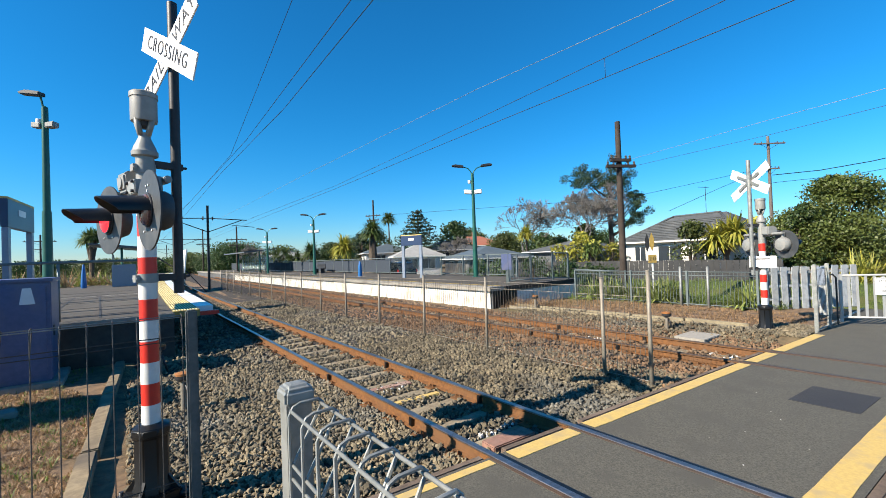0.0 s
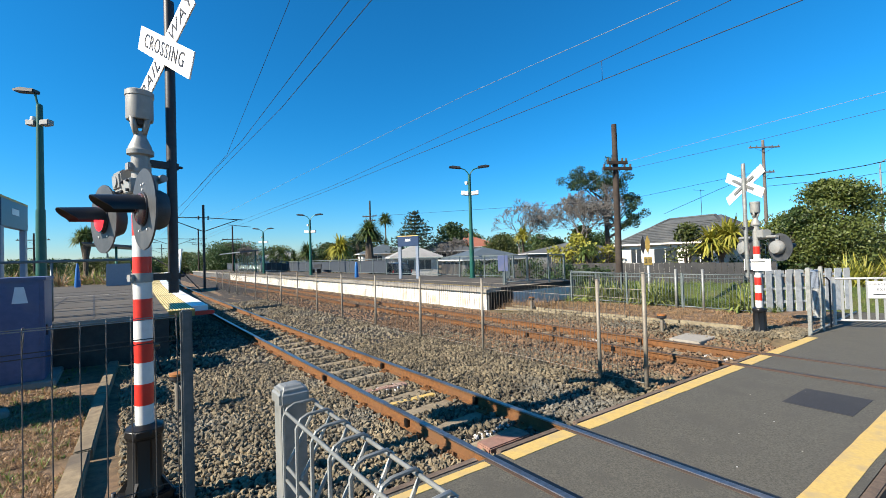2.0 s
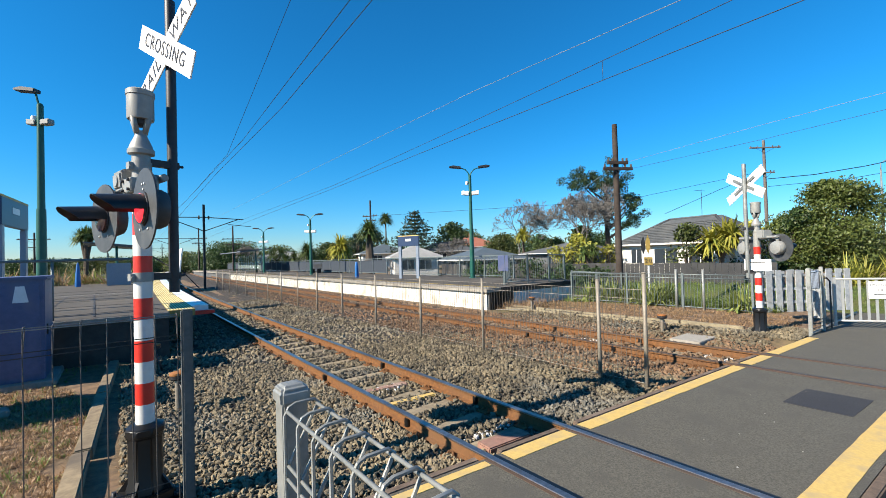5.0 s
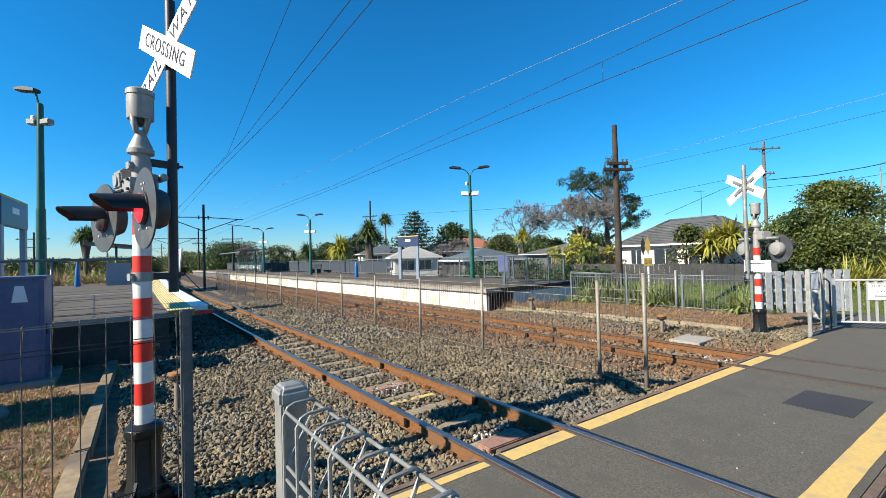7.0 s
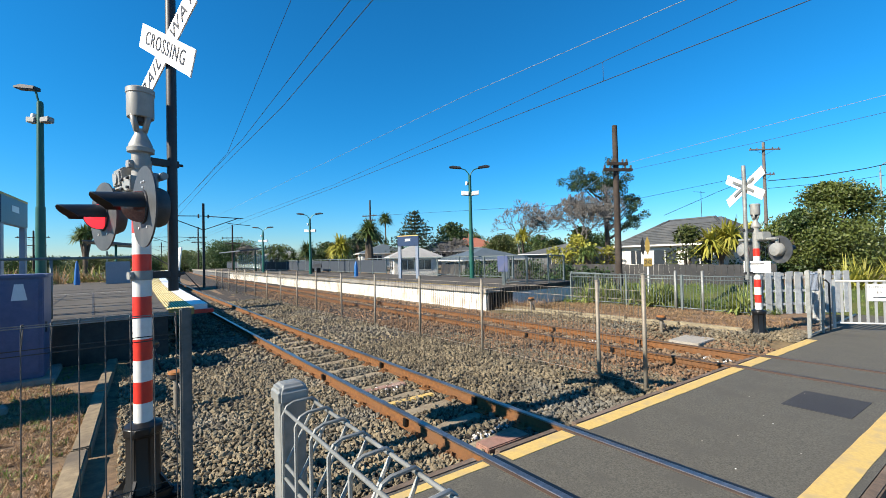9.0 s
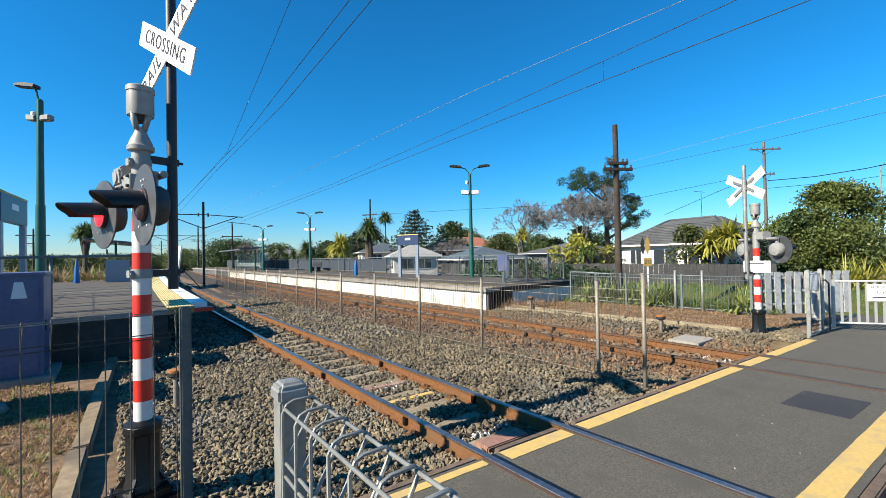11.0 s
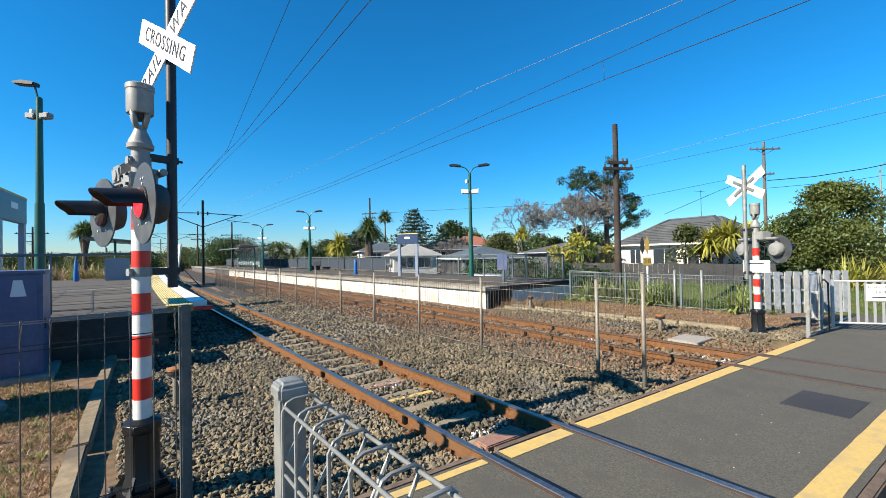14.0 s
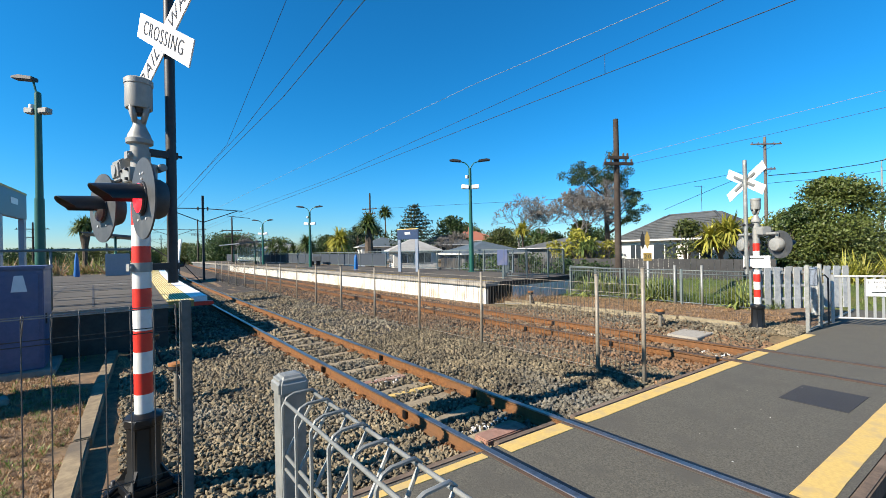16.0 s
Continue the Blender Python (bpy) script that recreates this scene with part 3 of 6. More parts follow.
stones("ballast_stones", 0.0, 2.75, 3.0, 9, 19000, 0.0265, M_STONE, "loose grey and brown ballast stones beside the near track")
stones("ballast_stones", 2.75, 7.2, 2.4, 9, 28000, 0.0275, M_STONE, "loose grey-brown ballast stones between the tracks")
stones("ballast_stones", 0.2, 6.2, 9, 24, 14000, 0.04, M_STONE, "grey ballast stones along the near track")
stones("ballast_stones", 6.2, 10.6, 2.0, 12, 13000, 0.035, M_STONE_RUST, "rust-brown ballast stones under the far track")
stones("ballast_stones", 6.2, 10.6, 12, 30, 6000, 0.04, M_STONE_RUST, "rust-brown ballast stones along the far track")
stones("ballast_stones", 10.0, 11.6, 2.6, 10, 3500, 0.03, M_STONE, "grey stones beside the far track")
stones("ballast_stones", 2.0, 9.5, -2.5, 0.6, 7000, 0.03, M_STONE, "grey-brown ballast stones on the near side of the crossing", False)
stones("ballast_stones", 11.3, 12.7, 2.1, 3.3, 2600, 0.021, M_STONE, "small grey gravel round the far signal")
# scraps of white quartz stones
M_QUARTZ = mat("white_stone", (0.4739, 0.4679, 0.4561), (0.3673, 0.3554, 0.3436), 5, 0.8, 0, 0.2, spread=0.2)
for a in ((3.05, 3.75, 3.3, 3.6, 120), (3.1, 3.6, 5.6, 6.0, 70), (8.3, 9.1, 2.75, 3.2, 90), (8.2, 8.9, 5.4, 5.9, 60)):
    stones("white_stones", *a[:4], a[4], 0.024, M_QUARTZ, "scattered white stones between the rails")


# ---- platforms ----
def platform_west():
    t = thing("platform", "low station platform with asphalt top, yellow tactile strip and white edge", "platform", "platforms", kind="structure")
    yy = [11.3, 14, 17, 20, 24, 28, 33, 40, 50, 62, 75]

    def edge(y):
        return 1.88 + 0.0008 * (y * y - 140)

    def band(name, a, b, z0, z1, material, label, start=11.3):
        g = G()
        skew = 0
        for y in [start] + yy[1:]:
            e = edge(y)
            y2 = y
            xa, xb = (e + a if a > -50 else -14), e + b
            g.v += [(xa, y2, z0), (xb, y2, z0), (xb, y2, z1), (xa, y2, z1)]
        for k in range(len(yy) - 1):
            for i in range(4):
                j = (i + 1) % 4
                g.face((4 * k + i, 4 * k + j, 4 * k + 4 + j, 4 * k + 4 + i))
        g.face((0, 1, 2, 3))
        g.face([4 * (len(yy) - 1) + i for i in (3, 2, 1, 0)])
        return part(name, g, material, t, label)

    # set-back wall; the undercut's shadow is part of its dark colour
    band("platform_body", -99, -0.95, -0.25, 0.70, M_SHADECONC, "old concrete platform wall with shade in its colour")
    band("platform_top", -99, -0.95, 0.70, 0.85, M_PLATTOP, "patched grey asphalt surface")
    band("tactile_strip", -0.95, -0.40, 0.70, 0.856, M_TACTILE, "yellow tactile paving", 11.6)
    for i in range(9):
        band("tactile_rib", -0.93 + i * 0.058, -0.905 + i * 0.058, 0.70, 0.864, M_TACTRIB, "worn pale rib", 11.7)
    band("platform_edge", -0.40, 0.0, 0.70, 0.853, M_SIGNWHITE, "white painted edge", 12.5)
    for i in range(6):
        g = G().box(-2.6, 0.85, -0.02, 0.02, 0, 0.006)
        part("asphalt_seam", g, M_PATCH, t, "tar-sealed seam", 0, pose(0.0, 12.6 + i * 2.3, 0.851, 0, 0, random.uniform(-6, 6)))
    for i in range(3):
        part("asphalt_seam", G().box(-0.02, 0.02, 0, 9, 0, 0.006), M_PATCH, t, "tar-sealed seam", 0, pose(-2.3 + i * 0.95, 11.8, 0.8505, 0, 0, random.uniform(-2, 2)))
    part("expansion_strip", G().box(-6, 0.95, -0.07, 0.07, 0, 0.006), M_CONC, t, "pale concrete expansion strip", 0, pose(0.0, 20.9, 0.851))
    part("front_lip", G().box(-7, 0.93, -0.04, 0.0, -0.09, 0.004), M_CONC, t, "pale worn concrete lip", 0.008, pose(0.0, 11.3, 0.85))
    part("drain_cover", G().box(-0.3, 0.3, -0.12, 0.12, -0.1, 0.0), M_RED, t, "faded red end marker", 0.01, pose(1.72, 12.49, 0.72))


platform_west()


def platform_east():
    t = thing("platform", "raised station platform with whitewashed face and dark asphalt top", "platform", "platforms", kind="structure")
    part("platform_body", G().box(11.30, 17.0, 11.5, 90, -0.3, 0.5), M_HOUSEDARK, t, "dark recessed base")
    part("coping", G().box(11.12, 17.0, 11.42, 90, 0.5, 0.66), M_CONC, t, "concrete coping with worn edge", 0.01)
    part("platform_top", G().box(11.6, 16.95, 11.5, 90, 0.655, 0.664), M_PLATTOP, t, "grey asphalt surface")
    part("painted_line", G().box(11.75, 11.9, 11.5, 90, 0.66, 0.668), M_TACTILE, t, "yellow safety line")
    face = G().box(0, 0.03, 0, 0.985, -0.30, 0.5).mesh("wall_panel", M_PANELWHITE, 0.006)
    for i in range(46):
        part("wall_panel", face, M_PANELWHITE, t, "", 0, Matrix.Translation((11.24, 11.55 + i, 0)))
    end = G().box(0, 0.97, -0.03, 0, -0.3, 0.42).mesh("end_panel", M_WHITE, 0.006)
    for i in range(4):
        part("end_panel", end, M_WHITE, t, "", 0, Matrix.Translation((12.7 + i, 11.5, 0)))
    # black slats added to darken the shadowed corner of the end wall
    for i in range(9):
        part("end_shade_slat", G().box(11.32 + i * 0.15, 11.38 + i * 0.15, 11.44, 11.5, -0.3, 0.5), M_BLACK, t, "black slat standing in for shade on the end wall")
    part("end_trim", G().box(11.9, 16.9, 11.40, 11.42, 0.5, 0.66), M_DARKWOOD, t, "dark end board")


platform_east()

# railing with dark slatted panels along the back of the east platform
rail_e = thing("platform_fence", "grey railing with dark blue slatted panels along the platform", "fence", "platform railings")
BAR = G().box(-0.005, 0.005, -0.006, 0.006, 0.80, 1.88).mesh("baluster", M_RAILGREY)
for i in range(34):
    y = 15.0 + i * 2.2
    part("post", G().box(16.62, 16.68, y - 0.03, y + 0.03, 0.66, 1.95), M_RAILGREY, rail_e)
    if i < 33:
        part("top_rail", G().box(16.62, 16.68, y + 0.03, y + 2.17, 1.88, 1.94), M_RAILGREY, rail_e)
        part("bottom_rail", G().box(16.63, 16.67, y + 0.03, y + 2.17, 0.76, 0.80), M_RAILGREY, rail_e)
        if i > 5:
            part("panel", G().box(16.642, 16.658, y + 0.05, y + 2.15, 0.80, 1.80), M_DARKPANEL, rail_e, "dark blue panel")
        else:
            for k in range(1, 18):
                part("baluster", BAR, M_RAILGREY, rail_e, "", 0, Matrix.Translation((16.65, y + k * 0.122, 0)))
# railing round the end of the platform and down the ramp
end_rail = thing("ramp_railing", "grey-green baluster railing round the platform end", "railing", "platform railings")


def rail_run(parent, p0, p1, z0, z1, h, posts=3, gap=0.12, material=None, top=0.05, post=0.06):
    material = material or M_RAILGREY
    p0, p1 = Vector((*p0, z0)), Vector((*p1, z1))
    d = p1 - p0
    yaw = math.atan2(d.y, d.x)
    for i in range(posts):
        p = p0 + d * (i / (posts - 1))
        part("post", G().box(-post / 2, post / 2, -post / 2, post / 2, 0, h + 0.04), material, parent, "", 0, Matrix.Translation(p) @ Matrix.Rotation(yaw, 4, 'Z'))
    for hz in (h, 0.12):
        part("rail", G().cyl(p0 + Vector((0, 0, hz)), p1 + Vector((0, 0, hz)), top / 2, n=8), material, parent)
    k = int(d.length / gap)
    bar = G().cyl((0, 0, 0.12), (0, 0, h), 0.007, n=6, caps=False).mesh("baluster", material)
    for i in range(1, k):
        part("baluster", bar, material, parent, "", 0, Matrix.Translation(p0 + d * (i / k)))


rail_run(end_rail, (13.0, 12.2), (15.2, 11.6), 0.66, 0.66, 1.25, 3)
rail_run(end_rail, (15.2, 11.6), (16.3, 11.55), 0.66, 0.6, 1.25, 2)
rail_run(end_rail, (13.0, 12.3), (15.9, 14.6), 0.66, 0.66, 1.1, 3)
rail_run(end_rail, (15.2, 10.4), (15.9, 8.6), 0.0, -0.1, 1.15, 3)
board = solo("notice_board", G().box(-0.02, 0.02, -0.22, 0.22, -0.34, 0.34), M_CABINET, "pale blue notice board on the platform railing", "notice board", bevel=0.01, at=pose(12.95, 12.25, 1.58, 0, 0, 35))


# ---- lamp posts, name boards, masts ----
def lamp_post(x, y, z, top, yaw, label, arms=2):
    t = thing("lamp_post", label, "lamp post", "platform lamps", pose(x, y, z, 0, 0, yaw))
    h = top - z
    part("pole", G().cyl((0, 0, 0), (0, 0, h * 0.45), 0.14, 0.12, 14).cyl((0, 0, h * 0.45), (0, 0, h - 0.3), 0.10, 0.085, 14), M_GREEN, t, "dark green steel pole")
    part("base_plate", G().box(-0.2, 0.2, -0.2, 0.2, 0, 0.03), M_GREEN, t)
    for s in ((1, -1) if arms == 2 else (-1,)):
        reach = 0.0 if arms == 2 else 0.42
        a = part("arm", G().path([(0, 0, h - 0.4), (s * 0.08, 0, h - 0.15), (s * (0.25 - reach * 0.3), 0, h + 0.05), (s * (0.55 - reach), 0, h + 0.15)], 0.03, 8), M_GREEN, t)
        part("lamp_head", G().prism([(0.5, 0.10), (1.15, 0.17), (1.18, 0.24), (0.95, 0.29), (0.5, 0.22)], -0.13, 0.13, Matrix.Translation((-s * reach, 0, h)) @ Matrix.Diagonal((s, 1, 1, 1))), M_DARKSTEEL, a, "flat dark lamp head", 0.02)
    q = 0.5 if arms == 2 else 0.36
    for s in (1, -1):
        part("camera_bracket", G().cyl((0, 0, h - (1.35 if arms == 2 else 0.9)), (s * 0.2, 0, h - (1.35 if arms == 2 else 0.9)), 0.025), M_SIGGREY, t)
        part("loudspeaker", G().prism([(s * 0.08, 0), (s * q, 0.06 * q), (s * q, 0.55 * q), (s * 0.08, 0.45 * q)], -0.12, 0.12, Matrix.Translation((0, 0, h - (1.45 if arms == 2 else 0.95)))), M_SIGNWHITE if arms == 2 else M_SIGGREY, t, "white horn loudspeaker", 0.02)
    part("dome_camera", G().lathe([(0.02, 0.12), (0.09, 0.1), (0.10, 0.0), (0.07, -0.08), (0.02, -0.1)], 12, (-0.18, 0, h - 0.75)), M_SIGNWHITE, t, "white dome camera")
    part("cap", G().lathe([(0.08, 0), (0.08, 0.05), (0.03, 0.09)], 12, (0, 0, h - 0.32)), M_GREEN, t)
    return t


lamp_post(16.05, 17.6, 0.66, 6.88, -38, "dark green twin-arm platform lamp post with white loudspeakers")
lamp_post(13.6, 36.2, 0.66, 5.85, -38, "dark green twin-arm platform lamp post")
lamp_post(12.96, 48.8, 0.66, 5.5, -38, "dark green twin-arm platform lamp post")
lamp_post(-1.87, 18.2, 0.85, 7.45, -38, "dark green single-arm platform lamp post with cameras", 1)


def name_board(x, y, z, h, yaw, span, label):
    t = thing("name_board", label, "station sign", "station signs", pose(x, y, z, 0, 0, yaw))
    for s in (0, span):
        part("leg", G().box(s - 0.1, s + 0.1, -0.05, 0.05, 0, h - 0.62), M_LEGBLUE, t, "pale blue-grey leg", 0.01)
    p = part("panel", G().box(-0.12, span + 0.12, -0.06, 0.06, h - 0.62, h), M_BLUE, t, "navy blue panel", 0.01)
    part("panel_trim", G().box(-0.12, span + 0.12, -0.062, 0.062, h - 0.02, h + 0.03), M_YELLOW, p, "yellow top edge")
    part("lettering", G().box(span * 0.35, span * 0.65, -0.066, -0.062, h - 0.32, h - 0.18), M_SIGNWHITE, p, "white unreadable lettering")
    return t


name_board(13.74, 21.63, 0.66, 2.6, -66, 1.25, "navy station name board on two pale legs")
name_board(-1.93, 12.6, 0.85, 2.65, 85, 1.7, "blue station name board frame on two pale legs")


def catenary_mast(x, y, z, top, label):
    t = thing("catenary_mast", label, "catenary mast", "overhead line masts", pose(x, y, z))
    h = top - z
    part("mast", G().box(-0.075, 0.075, -0.012, 0.012, 0, h).box(-0.085, -0.073, -0.07, 0.07, 0, h).box(0.073, 0.085, -0.07, 0.07, 0, h), M_DARKSTEEL, t, "dark steel mast")
    for s in (1, -1):
        part("cantilever", G().cyl((0, 0, h - 1.05), (s * 3.0, 0, h - 1.15), 0.035, n=6).cyl((0, 0, h - 2.2), (s * 2.6, 0, h - 1.15), 0.035, n=6).cyl((s * 1.8, 0, h - 1.6), (s * 3.6, 0, h - 1.75), 0.025, n=6), M_DARKSTEEL, t, "steel cantilever arm")
        part("insulator", G().lathe([(0.05, -0.15), (0.07, -0.1), (0.05, -0.05), (0.07, 0), (0.05, 0.05), (0.07, 0.1), (0.05, 0.15)], 8, (s * 0.35, 0, h - 1.07)), M_BARK, t)
    return t


catenary_mast(5.66, 38.8, -0.15, 6.8, "dark steel overhead line mast between the tracks")
catenary_mast(6.9, 75.0, -0.15, 7.0, "distant dark steel overhead line mast")
catenary_mast(8.6, 120.0, -0.15, 7.0, "distant dark steel overhead line mast")


def wire(pts, r, material=None, label="thin dark overhead line wire above the tracks", group="overhead wires"):
    return solo("overhead_wire", G().path(pts, r, 5), material or M_DARKSTEEL, label, "wire", group)


wire([(3.4, -20, 6.3), (3.4, 6.0, 6.27), (3.4, 10.8, 5.92), (3.45, 20, 5.85), (3.7, 38.8, 5.45), (4.5, 75, 5.4), (6.5, 120, 5.4)], 0.0075)
wire([(3.4, -20, 7.4), (3.4, 6.8, 6.69), (3.4, 15, 6.1), (3.45, 25, 6.0), (3.7, 38.8, 6.1), (4.5, 75, 6.3)], 0.0075)
wire([(3.4, -5, 10.5), (3.4, 10.0, 8.32), (3.45, 17.8, 6.2), (3.6, 30, 6.1), (3.7, 38.8, 6.2)], 0.007)
wire([(8.76, -20, 5.9), (8.76, 1.4, 5.92), (8.76, 9.3, 5.80), (8.76, 20, 5.6), (8.76, 37.3, 5.39), (10, 75, 5.4)], 0.0085)
wire([(8.76, -20, 6.9), (8.76, 2.4, 6.42), (8.76, 9.3, 6.13), (8.76, 20, 5.75), (8.76, 37.3, 5.72), (10, 75, 5.8)], 0.0075)
wire([(8.76, -20, 6.8), (8.76, 3.25, 6.85), (8.76, 9.26, 7.05), (8.76, 25, 7.1), (8.76, 60, 7.0)], 0.007, M_WIRE)
wire([(8.76, 5.0, 5.86), (8.76, 5.0, 6.3)], 0.006, None, "short dropper between the overhead wires")


# ---- crossing signals ----
def letters(txt, size, material, parent, m, name="lettering", track_w=1.0):
    c = bpy.data.curves.new(name, 'FONT')
    c.body, c.size, c.extrude, c.align_x, c.align_y = txt, size, 0.002, 'CENTER', 'CENTER'
    c.offset, c.space_character = -0.001, 1.2
    tmp = bpy.data.objects.new(name, c)
    scene.collection.objects.link(tmp)
    me = bpy.data.meshes.new_from_object(tmp.evaluated_get(bpy.context.evaluated_depsgraph_get()))
    bpy.data.objects.remove(tmp)
    me.materials.clear()
    me.materials.append(material)
    ob = new(name, me)
    ob.parent = parent
    ob.matrix_basis = m
    return tagged(ob, "black painted lettering")


ROTORS = []


def signal(x, y, z, yaw, drop, label, text=True, gate=False):
    """A crossing signal that faces its own +x, with the arm along y."""
    t = thing("crossing_signal", label, "crossing signal", "crossing signals", pose(x, y, z, 0, 0, yaw))
    base = part("base", G().lathe([(0.155, 0.10), (0.15, 0.16), (0.132, 0.20), (0.13, 0.58), (0.148, 0.60), (0.148, 0.66), (0.09, 0.69)], 8), M_BLACK, t, "black cast-iron base", 0.008)
    part("foot_plate", G().box(-0.24, 0.24, -0.24, 0.24, 0, 0.04).box(-0.17, 0.17, -0.17, 0.17, 0.04, 0.12), M_BLACK, base, "", 0.012)
    for a in range(4):
        m = Matrix.Rotation(a * math.pi / 2 + math.pi / 4, 4, 'Z')
        part("rib", G().prism([(0.11, 0.04), (0.26, 0.04), (0.25, 0.07), (0.13, 0.24)], -0.012, 0.012, m), M_BLACK, base)
        part("anchor_bolt", G().cyl((0.25, 0, 0.0), (0.25, 0, 0.12), 0.018, n=8).cyl((0.25, 0, 0.05), (0.25, 0, 0.085), 0.032, n=6).move(m), M_DARKSTEEL, base)
    zz = 0.67
    i = 0
    while zz < 2.48 - drop:
        part("mast_band", G().cyl((0, 0, zz), (0, 0, zz + 0.18), 0.069, n=24, caps=False), M_RED if i % 2 else M_WHITE, t, "red mast band" if i % 2 else "white mast band")
        zz += 0.18
        i += 1
    top = 2.90 - drop
    part("mast_top", G().cyl((0, 0, zz), (0, 0, top + 0.10), 0.069, n=20), M_SIGGREY, t, "grey upper mast")
    for cz in (1.93 - drop, top - 0.02):
        part("clamp", G().cyl((0, 0, cz - 0.04), (0, 0, cz + 0.04), 0.078, n=20).box(0.05, 0.10, -0.035, 0.035, cz - 0.03, cz + 0.03).cyl((0.085, 0.05, cz), (0.085, -0.06, cz), 0.012, n=6), M_SIGGREY, t, "steel clamp")
    b = part("bell", G().lathe([(0.07, -0.03), (0.098, -0.02), (0.10, 0.015), (0.088, 0.03), (0.085, 0.05), (0.05, 0.13), (0.042, 0.155), (0.05, 0.18)], 24, (0, 0, top + 0.11)), M_SIGGREY, t, "grey electric bell housing")
    g = G()
    for a in range(4):
        c, s = math.cos(a * 1.5708 + 0.5), math.sin(a * 1.5708 + 0.5)
        g.cyl((0.038 * c, 0.038 * s, top + 0.27), (0.078 * c, 0.078 * s, top + 0.41), 0.02, 0.026, 6)
    part("bell_strut", g, M_SIGGREY, b)
    part("gong", G().lathe([(0.02, 0.0), (0.055, 0.02), (0.062, 0.07), (0.02, 0.09)], 16, (0, 0, top + 0.33)), M_DARKSTEEL, b, "dark gong")
    part("bell_cap", G().lathe([(0.096, 0.0), (0.10, 0.015), (0.10, 0.20), (0.106, 0.205), (0.106, 0.245), (0.095, 0.255), (0.05, 0.26)], 28, (0, 0, top + 0.39)), M_SIGGREY, b, "grey drum cover")
    # arm, junction box and lights
    az = 2.71 - drop
    arm = part("arm", G().cyl((0.02, -0.56, az), (0.02, 0.56, az), 0.03, n=12).box(-0.03, 0.11, -0.10, 0.10, az - 0.06, az + 0.06), M_SIGGREY, t, "grey light arm", 0.006)
    for bx in (-0.07, 0.07):
        for bz in (-0.04, 0.04):
            part("bolt", G().cyl((0.10, bx, az + bz), (0.13, bx, az + bz), 0.014, n=6), M_DARKSTEEL, arm)
    part("junction_box", G().prism([(-0.08, -0.08), (0.10, -0.10), (0.14, -0.07), (0.15, 0.07), (0.10, 0.11), (-0.06, 0.11)], -0.32, -0.12, Matrix.Translation((-0.02, 0.02, az + 0.06))), M_SIGGREY, arm, "angular junction box", 0.015)
    part("cover_ring", G().cyl((0.12, -0.20, az + 0.06), (0.135, -0.20, az + 0.06), 0.055, 0.05, 16), M_SIGGREY, arm)
    lz = 2.465 - drop
    for s, aim in ((-0.5, 3.0), (0.5, -3.5)):
        swivel = Matrix.Translation((0.05, s, lz)) @ Matrix.Rotation(radians(aim), 4, 'Z') @ Matrix.Translation((-0.005, -s, -lz))
        d = part("disc", G().cyl((0.085, s, lz), (0.097, s, lz), 0.31, n=40), M_DISC, t, "round matt grey background disc", 0, swivel)
        # the near signal's housings get the darker grey to carry their shade
        part("housing", G().move(Matrix()).lathe([(0.145, 0.0), (0.155, 0.02), (0.155, 0.09), (0.135, 0.13), (0.05, 0.15)], 24).move(Matrix.Translation((0.083, s, lz)) @ Matrix.Rotation(-math.pi / 2, 4, 'Y')), M_SIGGREY if gate else M_DISC, d, "grey lamp housing")
        part("bracket", G().cyl((0.03, s, lz + 0.1), (0.03, s, az + 0.02), 0.035, n=8), M_SIGGREY, d)
        for u, w in ((0.03, 0.19), (-0.03, 0.19), (0.0, 0.15), (0.10, -0.16), (-0.10, -0.16)):
            part("disc_bolt", G().cyl((0.097, s + u, lz + w), (0.104, s + u, lz + w), 0.009, n=6), M_SIGNWHITE, d)
        part("bezel", G().path([(0.102, s + 0.124 * math.cos(a * 0.3142), lz + 0.124 * math.sin(a * 0.3142)) for a in range(21)], 0.009, 6), M_DARKSTEEL, d)
        # hood: a tube open below, cut aslant
        g = G()
        k = 14
        for j in range(7):
            for i in range(k + 1):
                a = radians(-8 + 196 * i / k)
                reach = 0.315 - 0.11 * (1 - max(0.0, math.sin(a))) ** 1.5
                xx = 0.097 + reach * j / 6
                for r in (0.128, 0.122):
                    g.v.append((xx, s + r * math.cos(a), lz + r * 0.88 * math.sin(a) * (1 - 0.025 * j) - 0.002 * j))
        w = 2 * (k + 1)
        for j in range(6):
            for i in range(k):
                for o in (0, 1):
                    q = (j * w + 2 * i + o, j * w + 2 * i + 2 + o, (j + 1) * w + 2 * i + 2 + o, (j + 1) * w + 2 * i + o)
                    g.face(q, True)
            for i in (0, k):
                g.face((j * w + 2 * i, j * w + 2 * i + 1, (j + 1) * w + 2 * i + 1, (j + 1) * w + 2 * i))
        for i in range(k):
            g.face((6 * w + 2 * i, 6 * w + 2 * i + 1, 6 * w + 2 * i + 3, 6 * w + 2 * i + 2))
        part("hood", g, M_BLACK, d, "long black hood")
        # the turning lens: a glowing red face and a dull face
        rot = part("lens", G().lathe([(0.112, 0.0), (0.112, 0.009), (0.095, 0.018), (0.04, 0.026)], 28).move(Matrix.Rotation(math.pi / 2, 4, 'Y')), M_LENS_ON, t, "red signal lens", 0, swivel @ Matrix.Translation((0.118, s, lz)))
        part("lens_back", G().lathe([(0.119, -0.009), (0.119, 0.006), (0.095, 0.018), (0.04, 0.026)], 28).move(Matrix.Rotation(-math.pi / 2, 4, 'Y')), M_LENS_OFF, rot, "dull unlit lens")
        ROTORS.append((rot, s, swivel @ Matrix.Translation((0.118, s, lz))))
